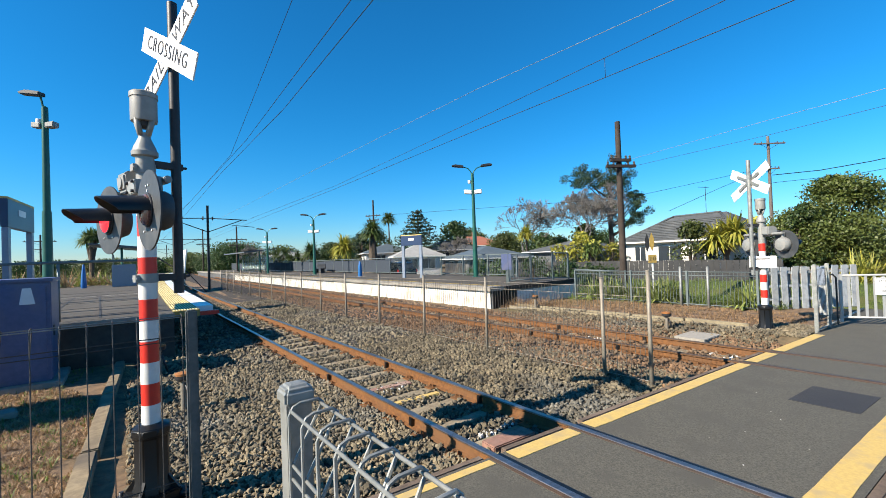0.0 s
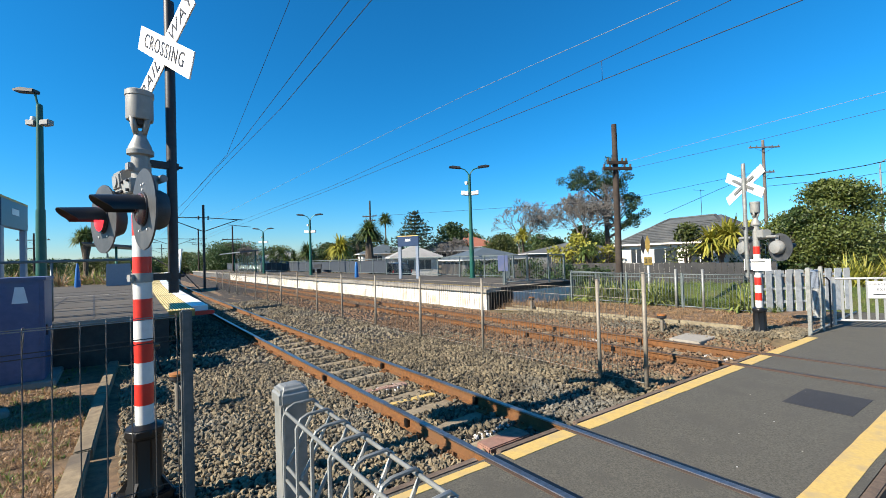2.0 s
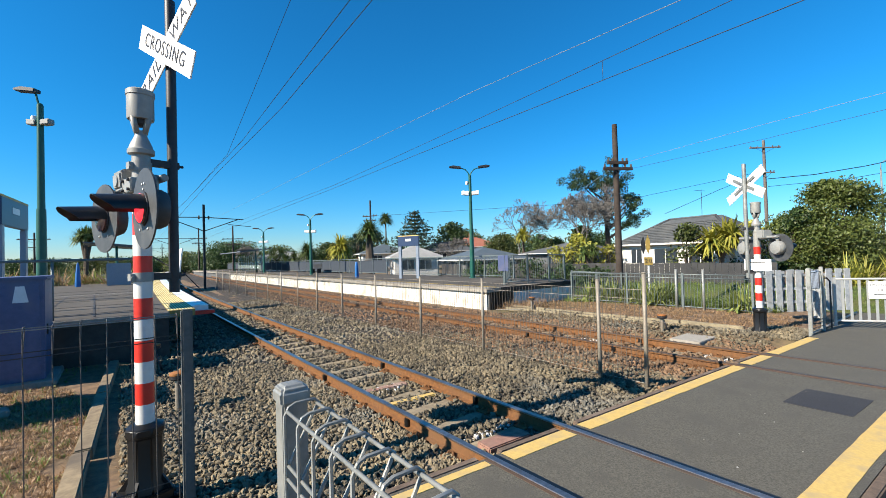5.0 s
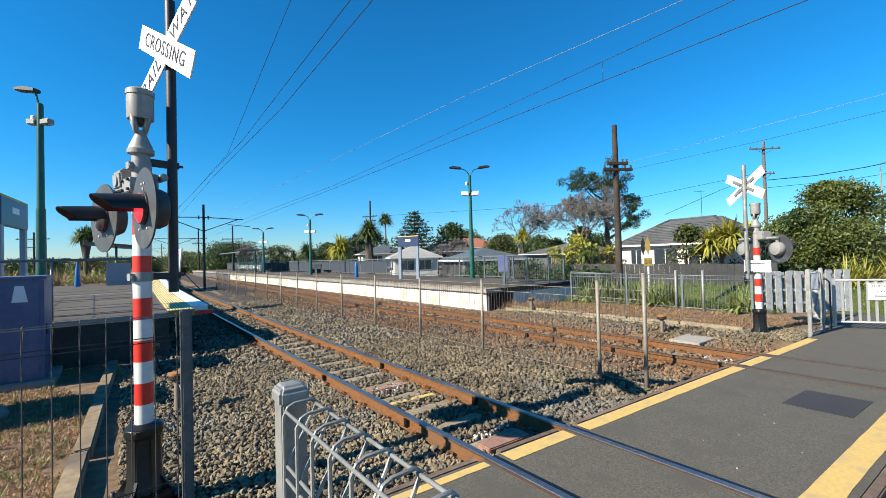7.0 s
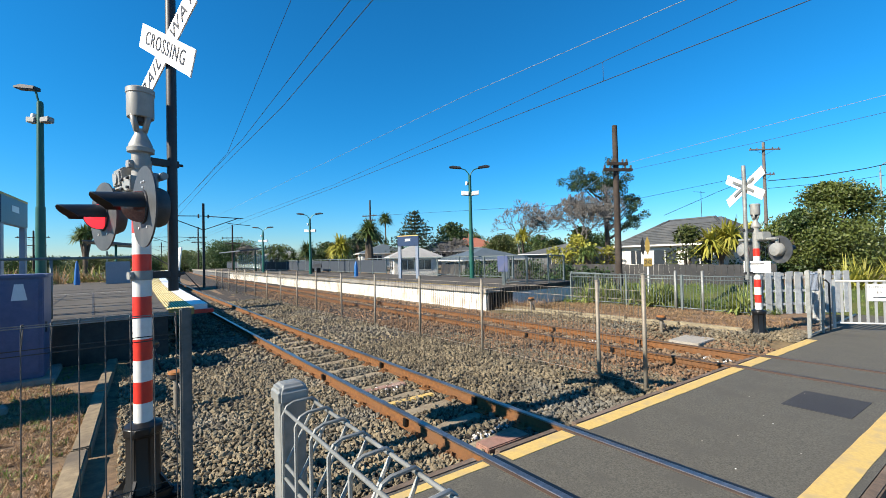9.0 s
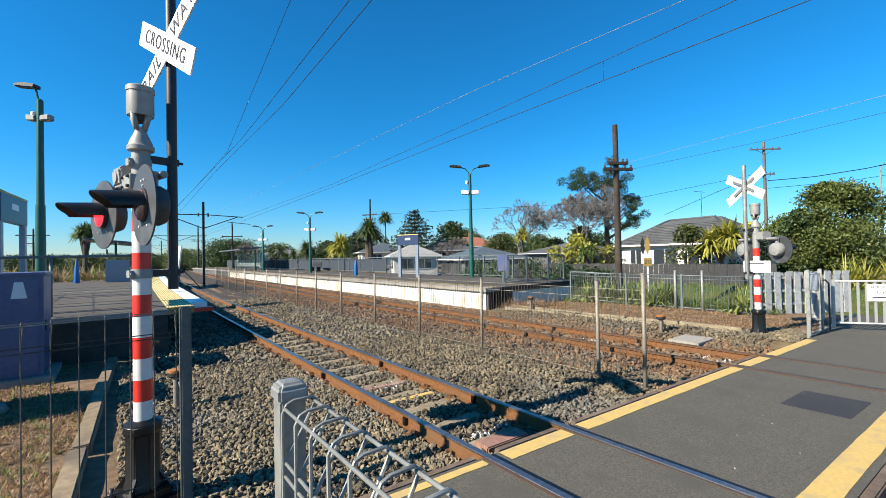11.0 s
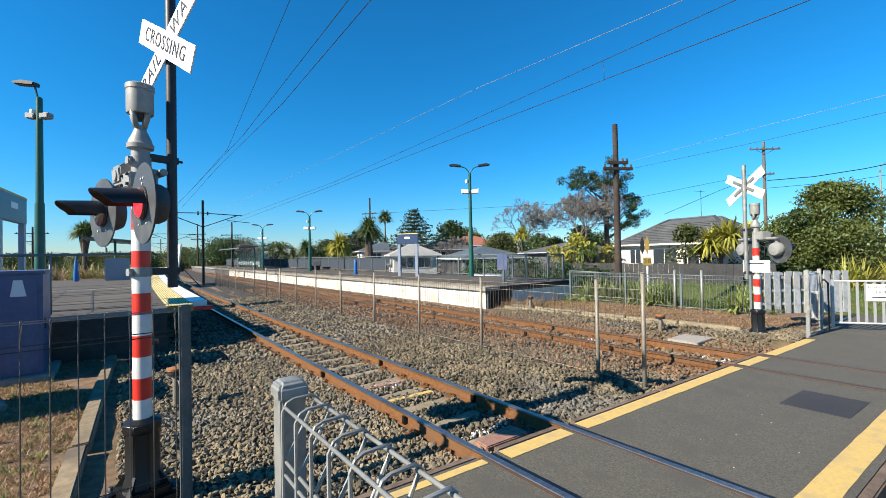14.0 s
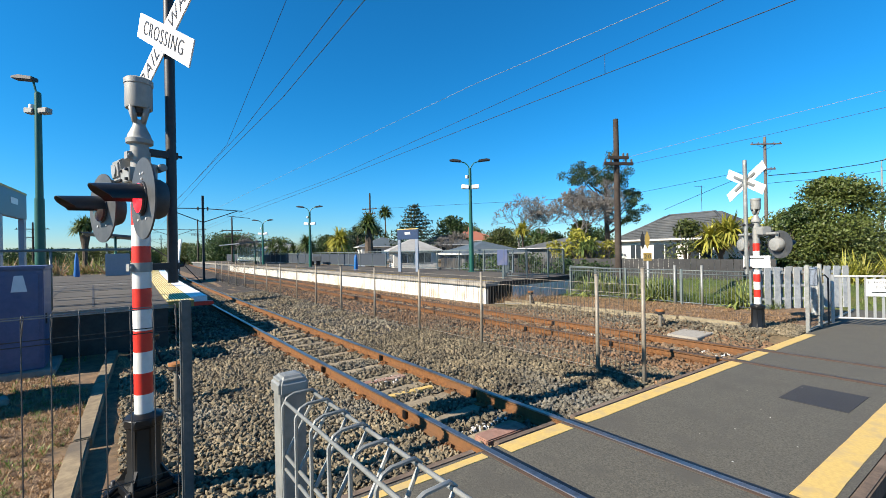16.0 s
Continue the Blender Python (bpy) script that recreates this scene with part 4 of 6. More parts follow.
    # crossbuck on its own pole
    px, py = -0.24, 0.0
    pole = part("sign_pole", G().cyl((px, py, 1.78 - drop), (px, py, 4.45 - drop), 0.042, n=14), M_DARKSTEEL if not gate else M_GALV, t, "round steel sign pole")
    for cz in (1.93 - drop, 2.93 - drop):
        part("sign_bracket", G().box(-0.29, 0.0, -0.03, 0.03, cz - 0.03, cz + 0.03).cyl((-0.33, 0.0, cz), (-0.10, 0.0, cz), 0.014, n=6), M_DARKSTEEL, t, "", 0.004)
    cb = 3.97 - drop
    for k, a in ((0, 26.5), (1, -28.8)):
        m = Matrix.Translation((px + 0.055 + 0.02 * k, py + 0.082, cb - 0.025 * k)) @ Matrix.Rotation(radians(a), 4, 'X')
        bd = part("crossbuck_board", G().box(-0.006, 0.006, -0.645, 0.61 + 0.035 * k, -0.112, 0.112), M_SIGNWHITE, t, "white crossbuck board", 0.003, m)
        part("back_rail", G().box(-0.03, -0.006, -0.35, 0.35, -0.03, 0.03), M_GALV, bd)
        face = Matrix.Translation((0.008, 0, 0)) @ Matrix.Rotation(math.pi / 2, 4, 'Z') @ Matrix.Rotation(math.pi / 2, 4, 'X')
        if text:
            if k:
                letters("CROSSING", 0.178, M_INK, bd, face)
            else:
                letters("RAIL", 0.20, M_INK, bd, Matrix.Translation((0, -0.4, 0)) @ face)
                letters("WAY", 0.19, M_INK, bd, Matrix.Translation((0, 0.35, 0)) @ face)
    if gate:
        p2 = part("instruction_plate", G().box(0.09, 0.105, -0.25, 0.25, 1.54, 1.82), M_SIGNWHITE, t, "white sign plate with unreadable lettering", 0.004, Matrix.Rotation(radians(231), 4, 'Z'))
        part("sign_lettering", G().box(0.105, 0.108, -0.14, 0.14, 1.74, 1.765), M_DARKSTEEL, p2, "dark unreadable lettering")
    return t


signal(0.175, 4.40, -0.09, 195, 0.0, "red and white banded crossing signal with black-hooded flashing lights and crossbuck")
signal(11.75, 3.01, -0.15, -37, 0.39, "red and white banded crossing signal seen from its back, with crossbuck", text=False, gate=True)


# ---- fences by the tracks ----
mid = thing("track_fence", "thin wire fence on weathered pipe posts between the tracks", "fence", "trackside fences")
ys_post = [2.97, 3.72, 6.44, 8.75, 11.1, 13.45, 15.75, 17.95, 20.2, 22.5, 24.8, 27.1, 29.4, 31.7, 34.0, 36.3]
for k, y in enumerate(ys_post):
    top = 1.62 if k == 0 else 1.5 if k == 1 else 1.45
    part("post", G().cyl((0, 0, -0.35), (0, 0, top - 0.015), 0.03, n=10).cyl((0, 0, top - 0.015), (0, 0, top), 0.034, n=10), M_POST, mid, "", 0, Matrix.Translation((6.12, y, 0)) @ Euler((random.uniform(-0.012, 0.012), random.uniform(-0.012, 0.012), 0)).to_matrix().to_4x4())
    if k < len(ys_post) - 1:
        y1 = ys_post[k + 1]
        g = G()
        m = max(3, int((y1 - y) / 0.075))
        for i in range(1, m):
            yy = y + (y1 - y) * i / m
            g.cyl((6.12, yy, -0.12), (6.12, yy, 1.36), 0.0036, n=4, caps=False)
        part("wire_mesh", g, M_DULLWIRE, mid, "thin upright wires")
        for z in (-0.10, -0.02, 1.22, 1.36):
            part("strand", G().cyl((6.12, y, z), (6.12, y1, z), 0.004, n=5), M_POST, mid)


def rolltop(parent, x0, y0, x1, y1, top, roll, gap, wire_r, low, material, lower=(-0.42, -0.64, -0.86, -1.08, -1.30)):
    """A mesh fence with a rolled top, from one end to the other; roll: the way in which the top leans out."""
    d = Vector((x1 - x0, y1 - y0, 0))
    k = max(2, int(d.length / gap))
    r = Vector((*roll, 0))
    for i in range(k + 1):
        p = Vector((x0, y0, 0)) + d * (i / k)
        pts = [p + Vector((0, 0, low)), p + Vector((0, 0, top - 0.03)), p + r * 0.012 + Vector((0, 0, top - 0.008)), p + r * 0.03 + Vector((0, 0, top)),
               p + r * 0.082 + Vector((0, 0, top)), p + r * 0.096 + Vector((0, 0, top - 0.012)), p + r * 0.085 + Vector((0, 0, top - 0.03)), p + r * 0.008 + Vector((0, 0, top - 0.165))]
        part("loop_wire", G().path(pts, wire_r, 6), material, parent)
    for off, dz in ((0.006, -0.018), (0.088, -0.012), (0.006, -0.165), (0.004, -0.20), *[(0.0, q) for q in lower]):
        a = Vector((x0, y0, top + dz)) + r * off
        part("line_wire", G().cyl(a, a + d, wire_r, n=6), M_GALV if dz > -0.1 else material, parent)


near_fence = thing("rolltop_fence", "galvanised rolled-top mesh fence beside the path", "fence", "rolled-top fences")
rolltop(near_fence, 0.355, 1.17, 0.355, -0.9, 1.545, (1, 0), 0.1, 0.0048, 0.05, M_GALV)
part("post", G().box(-0.036, 0.036, -0.036, 0.036, 0, 1.55), M_GALV, near_fence, "square galvanised post", 0.006, Matrix.Translation((0.395, 1.235, 0)))
part("post_cap", G().lathe([(0.060, -0.012), (0.060, 0.026), (0.045, 0.038), (0.02, 0.042)], 4, (0, 0, 0), False).move(Matrix.Rotation(math.pi / 4, 4, 'Z')), M_GALV, near_fence, "pressed steel cap", 0.007, Matrix.Translation((0.395, 1.235, 1.545)))
left_fence = thing("rolltop_fence", "galvanised rolled-top mesh fence in front of the signal", "fence", "rolled-top fences")
# dark wire colour holds the shade of the side facing the path
rolltop(left_fence, 0.37, 3.9, -3.4, 3.9, 1.545, (0, 1), 0.14, 0.0042, -0.05, M_FENCEWIRE, (-1.30,))
part("post", G().box(-0.04, 0.04, -0.04, 0.04, -0.15, 1.575), M_DARKPOST, left_fence, "square galvanised post with domed cap", 0.012, Matrix.Translation((0.435, 3.92, 0)))
M_GATEWHITE = mat("pale_grey_gate", (0.3673, 0.3791, 0.3791), (0.3258, 0.3376, 0.3376), 15, 0.5, 0.3, 0.03, 3, "Object", (0.2962, 0.2962, 0.2962))

# ---- cabinet and small things by the near platform ----
cab = thing("equipment_cabinet", "blue-grey steel equipment cabinet on a concrete plinth", "cabinet")
part("body", G().box(-2.9, -1.0, 10.05, 11.15, 0.0, 1.74), M_CABINET, cab, "", 0.015)
part("lid", G().box(-2.93, -0.97, 10.02, 11.17, 1.74, 1.80), M_CABINET, cab, "pale overhanging lid", 0.012)
part("door", G().box(-2.85, -1.98, 10.03, 10.05, 0.1, 1.66), M_CABINET, cab, "", 0.006)
part("door", G().box(-1.92, -1.06, 10.03, 10.05, 0.1, 1.66), M_CABINET, cab, "", 0.006)
part("label_plate", G().box(-2.2, -1.75, 10.022, 10.03, 1.36, 1.5), M_LEGBLUE, cab, "pale plate with unreadable lettering")
part("warning_label", G().prism([(-1.40, 1.36), (-1.20, 1.36), (-1.25, 1.64), (-1.36, 1.64)], 10.022, 10.03), M_SIGNWHITE, cab, "white torn sticker")
part("lock", G().box(-1.0, -0.985, 10.25, 10.4, 0.75, 0.95), M_BLACK, cab, "black lock box", 0.008)
part("plinth", G().box(-3.1, -0.85, 9.85, 11.2, -0.2, 0.0), M_CONC, cab, "concrete plinth", 0.015)


def timber(x, y, L, yaw, label, h=0.16, w=0.16):
    return solo("edging_sleeper", G().box(-w / 2, w / 2, 0, L, 0, h), M_OLDWOOD, label, "timber edging", "timber edging", "", 0.014, pose(x, y, -0.15, 0, random.uniform(-2, 2), yaw))


timber(-0.42, 3.3, 2.5, -2.2, "weathered timber edging beside the ballast")
timber(-0.30, 5.85, 2.4, -2.4, "weathered timber edging beside the ballast")
timber(-0.20, 8.3, 2.6, -3.0, "weathered timber edging beside the ballast")
for i in range(5):
    for ex, ez in ((11.62, -0.07), (11.98, -0.04)):
        solo("edging_sleeper", G().box(-0.06, 0.06, 0, 1.42, -0.06, 0.065), M_PALEWOOD, "pale split timber edging along the far track", "timber edging", "timber edging", "", 0.014, pose(ex + random.uniform(-0.04, 0.04) - 0.06 * max(0, i - 1), 3.4 + i * 1.46, ez, random.uniform(-0.8, 0.8), random.uniform(-3, 3), random.uniform(-1.5, 1.5) + (2.5 if i > 0 else 0)))
solo("concrete_block", G().box(-0.5, 0.3, -0.15, 0.15, 0, 0.1), M_CONC, "broken concrete slab lying in dry grass", "concrete slab", bevel=0.02, at=pose(-1.5, 8.3, -0.1, 0, 0, 12))


def marker(x, y, h, label):
    t = thing("marker_post", label, "marker post", "marker posts", pose(x, y, -0.14))
    part("post", G().cyl((0, 0, 0), (0, 0, h - 0.1), 0.042, n=12), M_POST, t, "weathered pale pipe")
    part("strut", G().cyl((0.02, -0.03, h - 0.16), (0.12, -0.1, 0), 0.02, n=8), M_DARKSTEEL, t, "dark cable duct")
    part("cap", G().lathe([(0.09, 0), (0.11, 0.02), (0.11, 0.06), (0.06, 0.08)], 16, (0, 0, h - 0.12)), M_DARKSTEEL, t, "dark flange")
    part("lid", G().lathe([(0.108, 0), (0.108, 0.03), (0.05, 0.045)], 16, (0, 0, h - 0.05)), M_ORANGE, t, "rusty orange lid")


marker(0.67, 7.06, 0.55, "pale weathered marker post with rusty orange lid in ballast")
marker(10.77, 4.79, 0.48, "pale weathered marker post with rusty orange lid beside the far track")
marker(11.63, 9.67, 0.56, "pale weathered marker post with dark cap by the platform end")
marker(0.55, 9.9, 0.55, "pale weathered marker post with rusty lid near the platform")
solo("manhole_slab", G().box(-0.45, 0.45, -0.32, 0.32, 0, 0.09), M_CONC, "pale concrete cable pit cover", "pit cover", bevel=0.012, at=pose(10.33, 3.92, -0.165, 0, 0, -2))

# unseen cabinet copy, added on the left only to throw shadow over the soil
unseen_caster = copy_thing(cab, pose(-1.2, -2.05, 0))

# railing, board and cover on the west platform
wr = thing("platform_railing", "grey pipe railing across the platform end", "railing", "platform railings")
part("top_rail", G().cyl((-7, 11.7, 2.07), (0.35, 11.7, 2.09), 0.028, n=10), M_RAILGREY, wr)
for i in range(6):
    x = 0.3 - i * 1.35
    if i:
        part("post", G().cyl((x, 11.7, 0.85), (x, 11.7, 2.07), 0.024, n=8), M_RAILGREY, wr)
solo("utility_box", G().box(-0.55, 0.55, -0.3, 0.3, 0, 1.25), M_LEGBLUE, "pale blue ticket machine housing on the platform", "ticket machine", bevel=0.03, at=pose(0.1, 30.0, 0.85, 0, 0, -2))
cov = G().lathe([(0.12, 0), (0.14, 0.1), (0.10, 0.8), (0.06, 1.2), (0.02, 1.35)], 14)
solo("covered_bollard", cov, M_CYAN, "bright blue fabric cover tied over a post", "covered post", "blue covers", at=pose(-1.7, 30.5, 0.85))
solo("covered_bollard", G().lathe([(0.12, 0), (0.14, 0.1), (0.11, 0.8), (0.07, 1.05), (0.02, 1.1)], 14), M_CYAN, "bright blue fabric cover tied over a post", "covered post", "blue covers", at=pose(13.07, 26.25, 0.66))
wb = thing("leaning_board", "white sign board leaning at the platform edge", "sign board", "", pose(1.95, 20.5, 0.85, 0, 6, 0))
part("panel", G().box(-0.025, 0.025, -0.45, 0.45, 0.1, 1.75), M_SIGNWHITE, wb, "", 0.006)
part("stay", G().cyl((0.02, -0.3, 0.9), (0.9, -0.3, 0.0), 0.02, n=6), M_DARKSTEEL, wb)
part("stay", G().cyl((-0.02, 0.0, 0.8), (-1.6, 0.0, 1.7), 0.025, n=6), M_DARKSTEEL, wb)


def shelter(x, y, z, yaw, L, label):
    t = thing("platform_shelter", label, "shelter", "platform shelters", pose(x, y, z, 0, 0, yaw))
    part("roof", G().prism([(-1.7, 2.45), (0.2, 2.62), (1.9, 2.85), (1.95, 2.93), (0.2, 2.78), (-1.7, 2.58)], -L / 2, L / 2), M_ROOFBLUE, t, "thin curved grey roof", 0.02)
    for s in (-L / 2 + 0.4, L / 2 - 0.4):
        part("column", G().cyl((0.1, s, 0), (0.1, s, 2.6), 0.07, n=10), M_GREEN, t)
    for i in range(int(L)):
        p = part("glass_pane", G().box(0.6, 0.615, -L / 2 + i + 0.05, -L / 2 + i + 0.95, 0.15, 2.1), M_SHELTERGLASS, t, "clear glass pane")
        p.visible_shadow = False
        part("glass_frame", G().box(0.58, 0.64, -L / 2 + i - 0.02, -L / 2 + i + 0.04, 0, 2.2), M_RAILGREY, t)
    part("bench", G().box(0.1, 0.5, -L / 2 + 0.5, L / 2 - 0.5, 0.42, 0.47).box(0.25, 0.35, -L / 2 + 0.7, -L / 2 + 0.8, 0, 0.42).box(0.25, 0.35, L / 2 - 0.8, L / 2 - 0.7, 0, 0.42), M_DARKPANEL, t, "dark bench")
    return t


shelter(12.9, 58, 0.66, 0, 12, "glazed platform shelter with a thin grey roof")
shelter(0.1, 39, 0.72, 180, 5, "glazed platform shelter with a thin grey roof")
bench = thing("bench", "dark platform bench with back rest", "bench", "", pose(15.5, 40, 0.66))
part("seat", G().box(-0.25, 0.25, -1, 1, 0.42, 0.47), M_DARKSTEEL, bench)
part("backrest", G().box(0.2, 0.25, -1, 1, 0.5, 0.9), M_DARKSTEEL, bench)
for s in (-0.8, 0.8):
    part("leg", G().box(-0.2, 0.2, s - 0.04, s + 0.04, 0, 0.42), M_DARKSTEEL, bench)

# ---- right side: baluster fence, timber fence, gate ----
bf_ = thing("baluster_fence", "pale galvanised baluster fence along the road side", "fence", "roadside fences")
rail_run(bf_, (15.1, 7.95), (15.15, 10.4), -0.1, -0.1, 1.2, 2, 0.10, M_RAILGREY, 0.035)
rail_run(bf_, (15.0, 4.0), (15.1, 7.95), -0.1, -0.1, 1.2, 3, 0.10, M_RAILGREY, 0.035)
part("upper_rail", G().cyl((15.0, 4.0, 0.98), (15.15, 10.4, 0.98), 0.016, n=8), M_RAILGREY, bf_)
for y in (5.32, 6.15):
    part("tall_post", G().cyl((0, 0, -0.2), (0, 0, 1.28), 0.04, n=10), M_GALV, bf_, "pale round post", 0, Matrix.Translation((14.98, y, 0)))
tf = thing("timber_fence", "silver-grey weathered timber paling fence", "fence", "roadside fences")
pal = G().box(-0.098, 0.098, -0.012, 0.012, 0, 1.28).mesh("paling", M_GREYWOOD, 0.004)
for i in range(19):
    f = i / 18
    m = Matrix.Translation((15.35 + 2.3 * f, 3.95 - 1.65 * f, -0.06 + random.uniform(-0.02, 0.02))) @ Matrix.Rotation(math.atan2(-1.65, 2.3), 4, 'Z') @ Matrix.Rotation(random.uniform(-0.015, 0.015), 4, 'Y')
    part("paling", pal, M_GREYWOOD, tf, "", 0, m @ Matrix.Translation((0, 0.05 if i % 2 else -0.05, 0)))
for z in (0.25, 0.65, 1.05):
    part("fence_rail", G().box(0, 2.9, -0.036, 0.036, z - 0.035, z + 0.035).move(pose(15.3, 3.99, 0, 0, 0, math.degrees(math.atan2(-1.65, 2.3)))), M_GREYWOOD, tf)
gate = thing("emergency_gate", "pale grey steel swing gate with white emergency exit sign", "gate")
rail_run(gate, (13.34, 1.95), (14.74, -0.29), 0.04, 0.04, 1.1, 2, 0.155, M_GATEWHITE, 0.05, 0.05)
for i in range(1, 17):
    p = Vector((13.34, 1.95, 0)).lerp(Vector((14.74, -0.29, 0)), i / 17)
    part("bar", G().box(-0.025, 0.025, -0.012, 0.012, 0.16, 1.14), M_GATEWHITE, gate, "", 0.003, Matrix.Translation(p) @ Matrix.Rotation(-1.012, 4, 'Z'))
es = part("exit_sign", G().box(0, 0.52, -0.04, -0.03, 0.66, 1.06), M_SIGNWHITE, gate, "white emergency exit sign", 0.002, Matrix.Translation((13.67, 1.43, 0.02)) @ Matrix.Rotation(-1.012, 4, 'Z'))
tm = Matrix.Translation((0.26, -0.042, 0.0)) @ Matrix.Rotation(math.pi / 2, 4, 'X')
letters("EMERGENCY", 0.072, M_INK, es, Matrix.Translation((0, 0, 0.98)) @ tm, "sign_lettering")
letters("EXIT", 0.085, M_INK, es, Matrix.Translation((0, 0, 0.86)) @ tm, "sign_lettering")
part("sign_bar", G().box(0.09, 0.43, -0.045, -0.041, 0.745, 0.765), M_INK, es)
part("sign_border", G().box(0.015, 0.505, -0.0435, -0.041, 1.04, 1.045), M_INK, es)
maze = thing("pedestrian_maze", "galvanised posts and mesh screens of the pedestrian gate", "pedestrian gate")
for x, y, h in ((11.88, 2.14, 1.46), (12.66, 2.06, 1.46)):
    part("post", G().box(-0.035, 0.035, -0.035, 0.035, -0.05, h), M_GALV, maze, "square galvanised post", 0.008, Matrix.Translation((x, y, 0)))
bar = G().cyl((0, 0, 0.08), (0, 0, 1.35), 0.003, n=6).mesh("screen_bar", M_FENCEWIRE)
for i in range(9):
    part("screen_bar", bar, M_FENCEWIRE, maze, "", 0, Matrix.Translation((11.95 + i * 0.075, 2.133 - i * 0.0077, 0)))
for z in (0.04, 0.12, 0.2, 0.28, 1.35):
    part("screen_rail", G().cyl((11.92, 2.136, z), (12.62, 2.064, z), 0.006, n=8), M_DARKPOST, maze)
part("latch_box", G().box(-0.16, 0.16, -0.1, 0.1, 0.1, 0.85), M_GATEWHITE, maze, "pale gate motor box", 0.015, Matrix.Translation((14.1, 2.35, 0)))
part("control_box", G().box(-0.17, 0.17, -0.1, 0.1, 0.85, 1.3), M_LEGBLUE, maze, "blue-grey control box", 0.015, Matrix.Translation((14.1, 2.40, 0)))
part("hoop", G().path([(13.02, 2.12, 0), (13.02, 2.12, 1.08), (13.06, 2.1, 1.16), (13.14, 2.05, 1.18), (13.2, 2.0, 1.1), (13.2, 2.0, 0)], 0.018, 8), M_DARKSTEEL, maze, "dark blue hoop")
part("lower_rail", G().cyl((11.8, 2.12, 0.04), (16.4, 1.95, 0.04), 0.02, n=6), M_GALV, maze)

# speed sign
sp = thing("speed_board", "yellow railway speed board with number 20 on a white post", "speed sign", "", pose(15.6, 7.35, -0.15, 0, 0, -65))
part("post", G().cyl((0, 0, 0), (0, 0, 2.3), 0.035, n=10), M_WHITE, sp)
pl = part("plate", G().box(-0.14, 0.14, -0.08, -0.06, 1.55, 1.85), M_SHADEYELLOW, sp, "yellow number plate", 0.004)
letters("20", 0.22, M_INK, pl, Matrix.Translation((0, -0.082, 1.70)) @ Matrix.Rotation(math.pi / 2, 4, 'X'), "number")
part("arrow", G().prism([(0, 2.68), (-0.08, 2.44), (-0.08, 2.2), (0, 1.98), (0.08, 2.2), (0.08, 2.44)], -0.08, -0.06), M_SHADEYELLOW, sp, "yellow pointed board")
part("arrow_back", G().prism([(-0.15, 2.66), (-0.23, 2.42), (-0.23, 2.15), (-0.15, 1.95), (-0.09, 2.15), (-0.09, 2.42)], -0.04, -0.02), M_BLACK, sp)


# ---- timber and utility poles ----
def timber_pole(x, y, z, h, r, arms, yaw, label, material=None):
    t = thing("utility_pole", label, "utility pole", "utility poles", pose(x, y, z, 0, 0, yaw))
    part("pole", G().cyl((0, 0, 0), (0, 0, h), r, r * 0.7, 12), material or M_DARKWOOD, t, "tapered timber pole")
    for az, L in arms:
        a = part("crossarm", G().box(-L / 2, L / 2, -0.05 - r, 0.05 - r, az - 0.06, az + 0.06), material or M_DARKWOOD, t, "", 0.008)
        for s in (-0.45, -0.25, 0.25, 0.45):
            part("insulator", G().lathe([(0.02, 0), (0.05, 0.02), (0.035, 0.07), (0.05, 0.1), (0.02, 0.14)], 8, (s * L, -r, az + 0.06)), M_BARK, a, "brown insulator")
        part("brace", G().cyl((-L * 0.3, -r, az - 0.05), (0, -r, az - 0.5), 0.015, n=5), M_DARKSTEEL, a)
        part("brace", G().cyl((L * 0.3, -r, az - 0.05), (0, -r, az - 0.5), 0.015, n=5), M_DARKSTEEL, a)
    return t


timber_pole(16.53, 9.0, -0.2, 7.5, 0.15, ((5.85, 0.9), (5.6, 1.3)), -30, "dark square-topped timber pole with short crossarms")
timber_pole(46.9, 11.2, -0.2, 12.0, 0.16, ((11.3, 2.8), (9.0, 1.6)), -40, "grey timber power pole with two crossarms", M_POLEWOOD)
timber_pole(26.6, 49.0, -0.2, 9.9, 0.15, ((7.8, 2.2), (7.2, 1.8)), -60, "dark timber pole with crossarms behind the platform")
timber_pole(14.5, 72.0, -0.2, 8.0, 0.15, ((5.9, 3.0), (5.0, 2.2)), -20, "dark timber pole with crossarms in the distance")
timber_pole(12.5, 92.0, -0.2, 9.0, 0.15, ((7.0, 3.0), (6.0, 2.2)), -20, "dark timber pole with crossarms in the distance")
timber_pole(-9.5, 85.0, 0, 7.2, 0.15, ((6.2, 4.0), (5.0, 3.2)), -20, "dark timber pole with crossarms in the distance")
lp = thing("street_lamp", "tall grey street lamp pole beside the road", "street lamp", "", pose(51, 4.2, -0.3))
part("pole", G().cyl((0, 0, 0), (0, 0, 8.6), 0.10, 0.06, 10), M_GALV, lp)
part("arm", G().path([(0, 0, 8.6), (0.1, 0, 9.1), (0.5, -0.3, 9.4), (1.2, -0.8, 9.5)], 0.04, 8), M_GALV, lp)
part("lamp_head", G().box(1.1, 1.7, -1.0, -0.75, 9.42, 9.56), M_GALV, lp, "", 0.03)
wire([(16.92, 8.72, 5.70), (16.6, 3.94, 5.95), (16.5, -4.0, 6.35), (16.4, -20, 7.2)], 0.006, M_WIRE, "pale sagging power line")
wire([(16.6, 9, 5.6), (25, 16, 6.3), (40, 28, 7), (80, 60, 9)], 0.010, M_WIRE, "pale sagging power line")
wire([(17.06, 8.62, 5.42), (16.6, 3.96, 5.47), (16.5, -4.0, 5.9), (16.4, -20, 6.7)], 0.006, M_DARKSTEEL, "dark sagging power line")
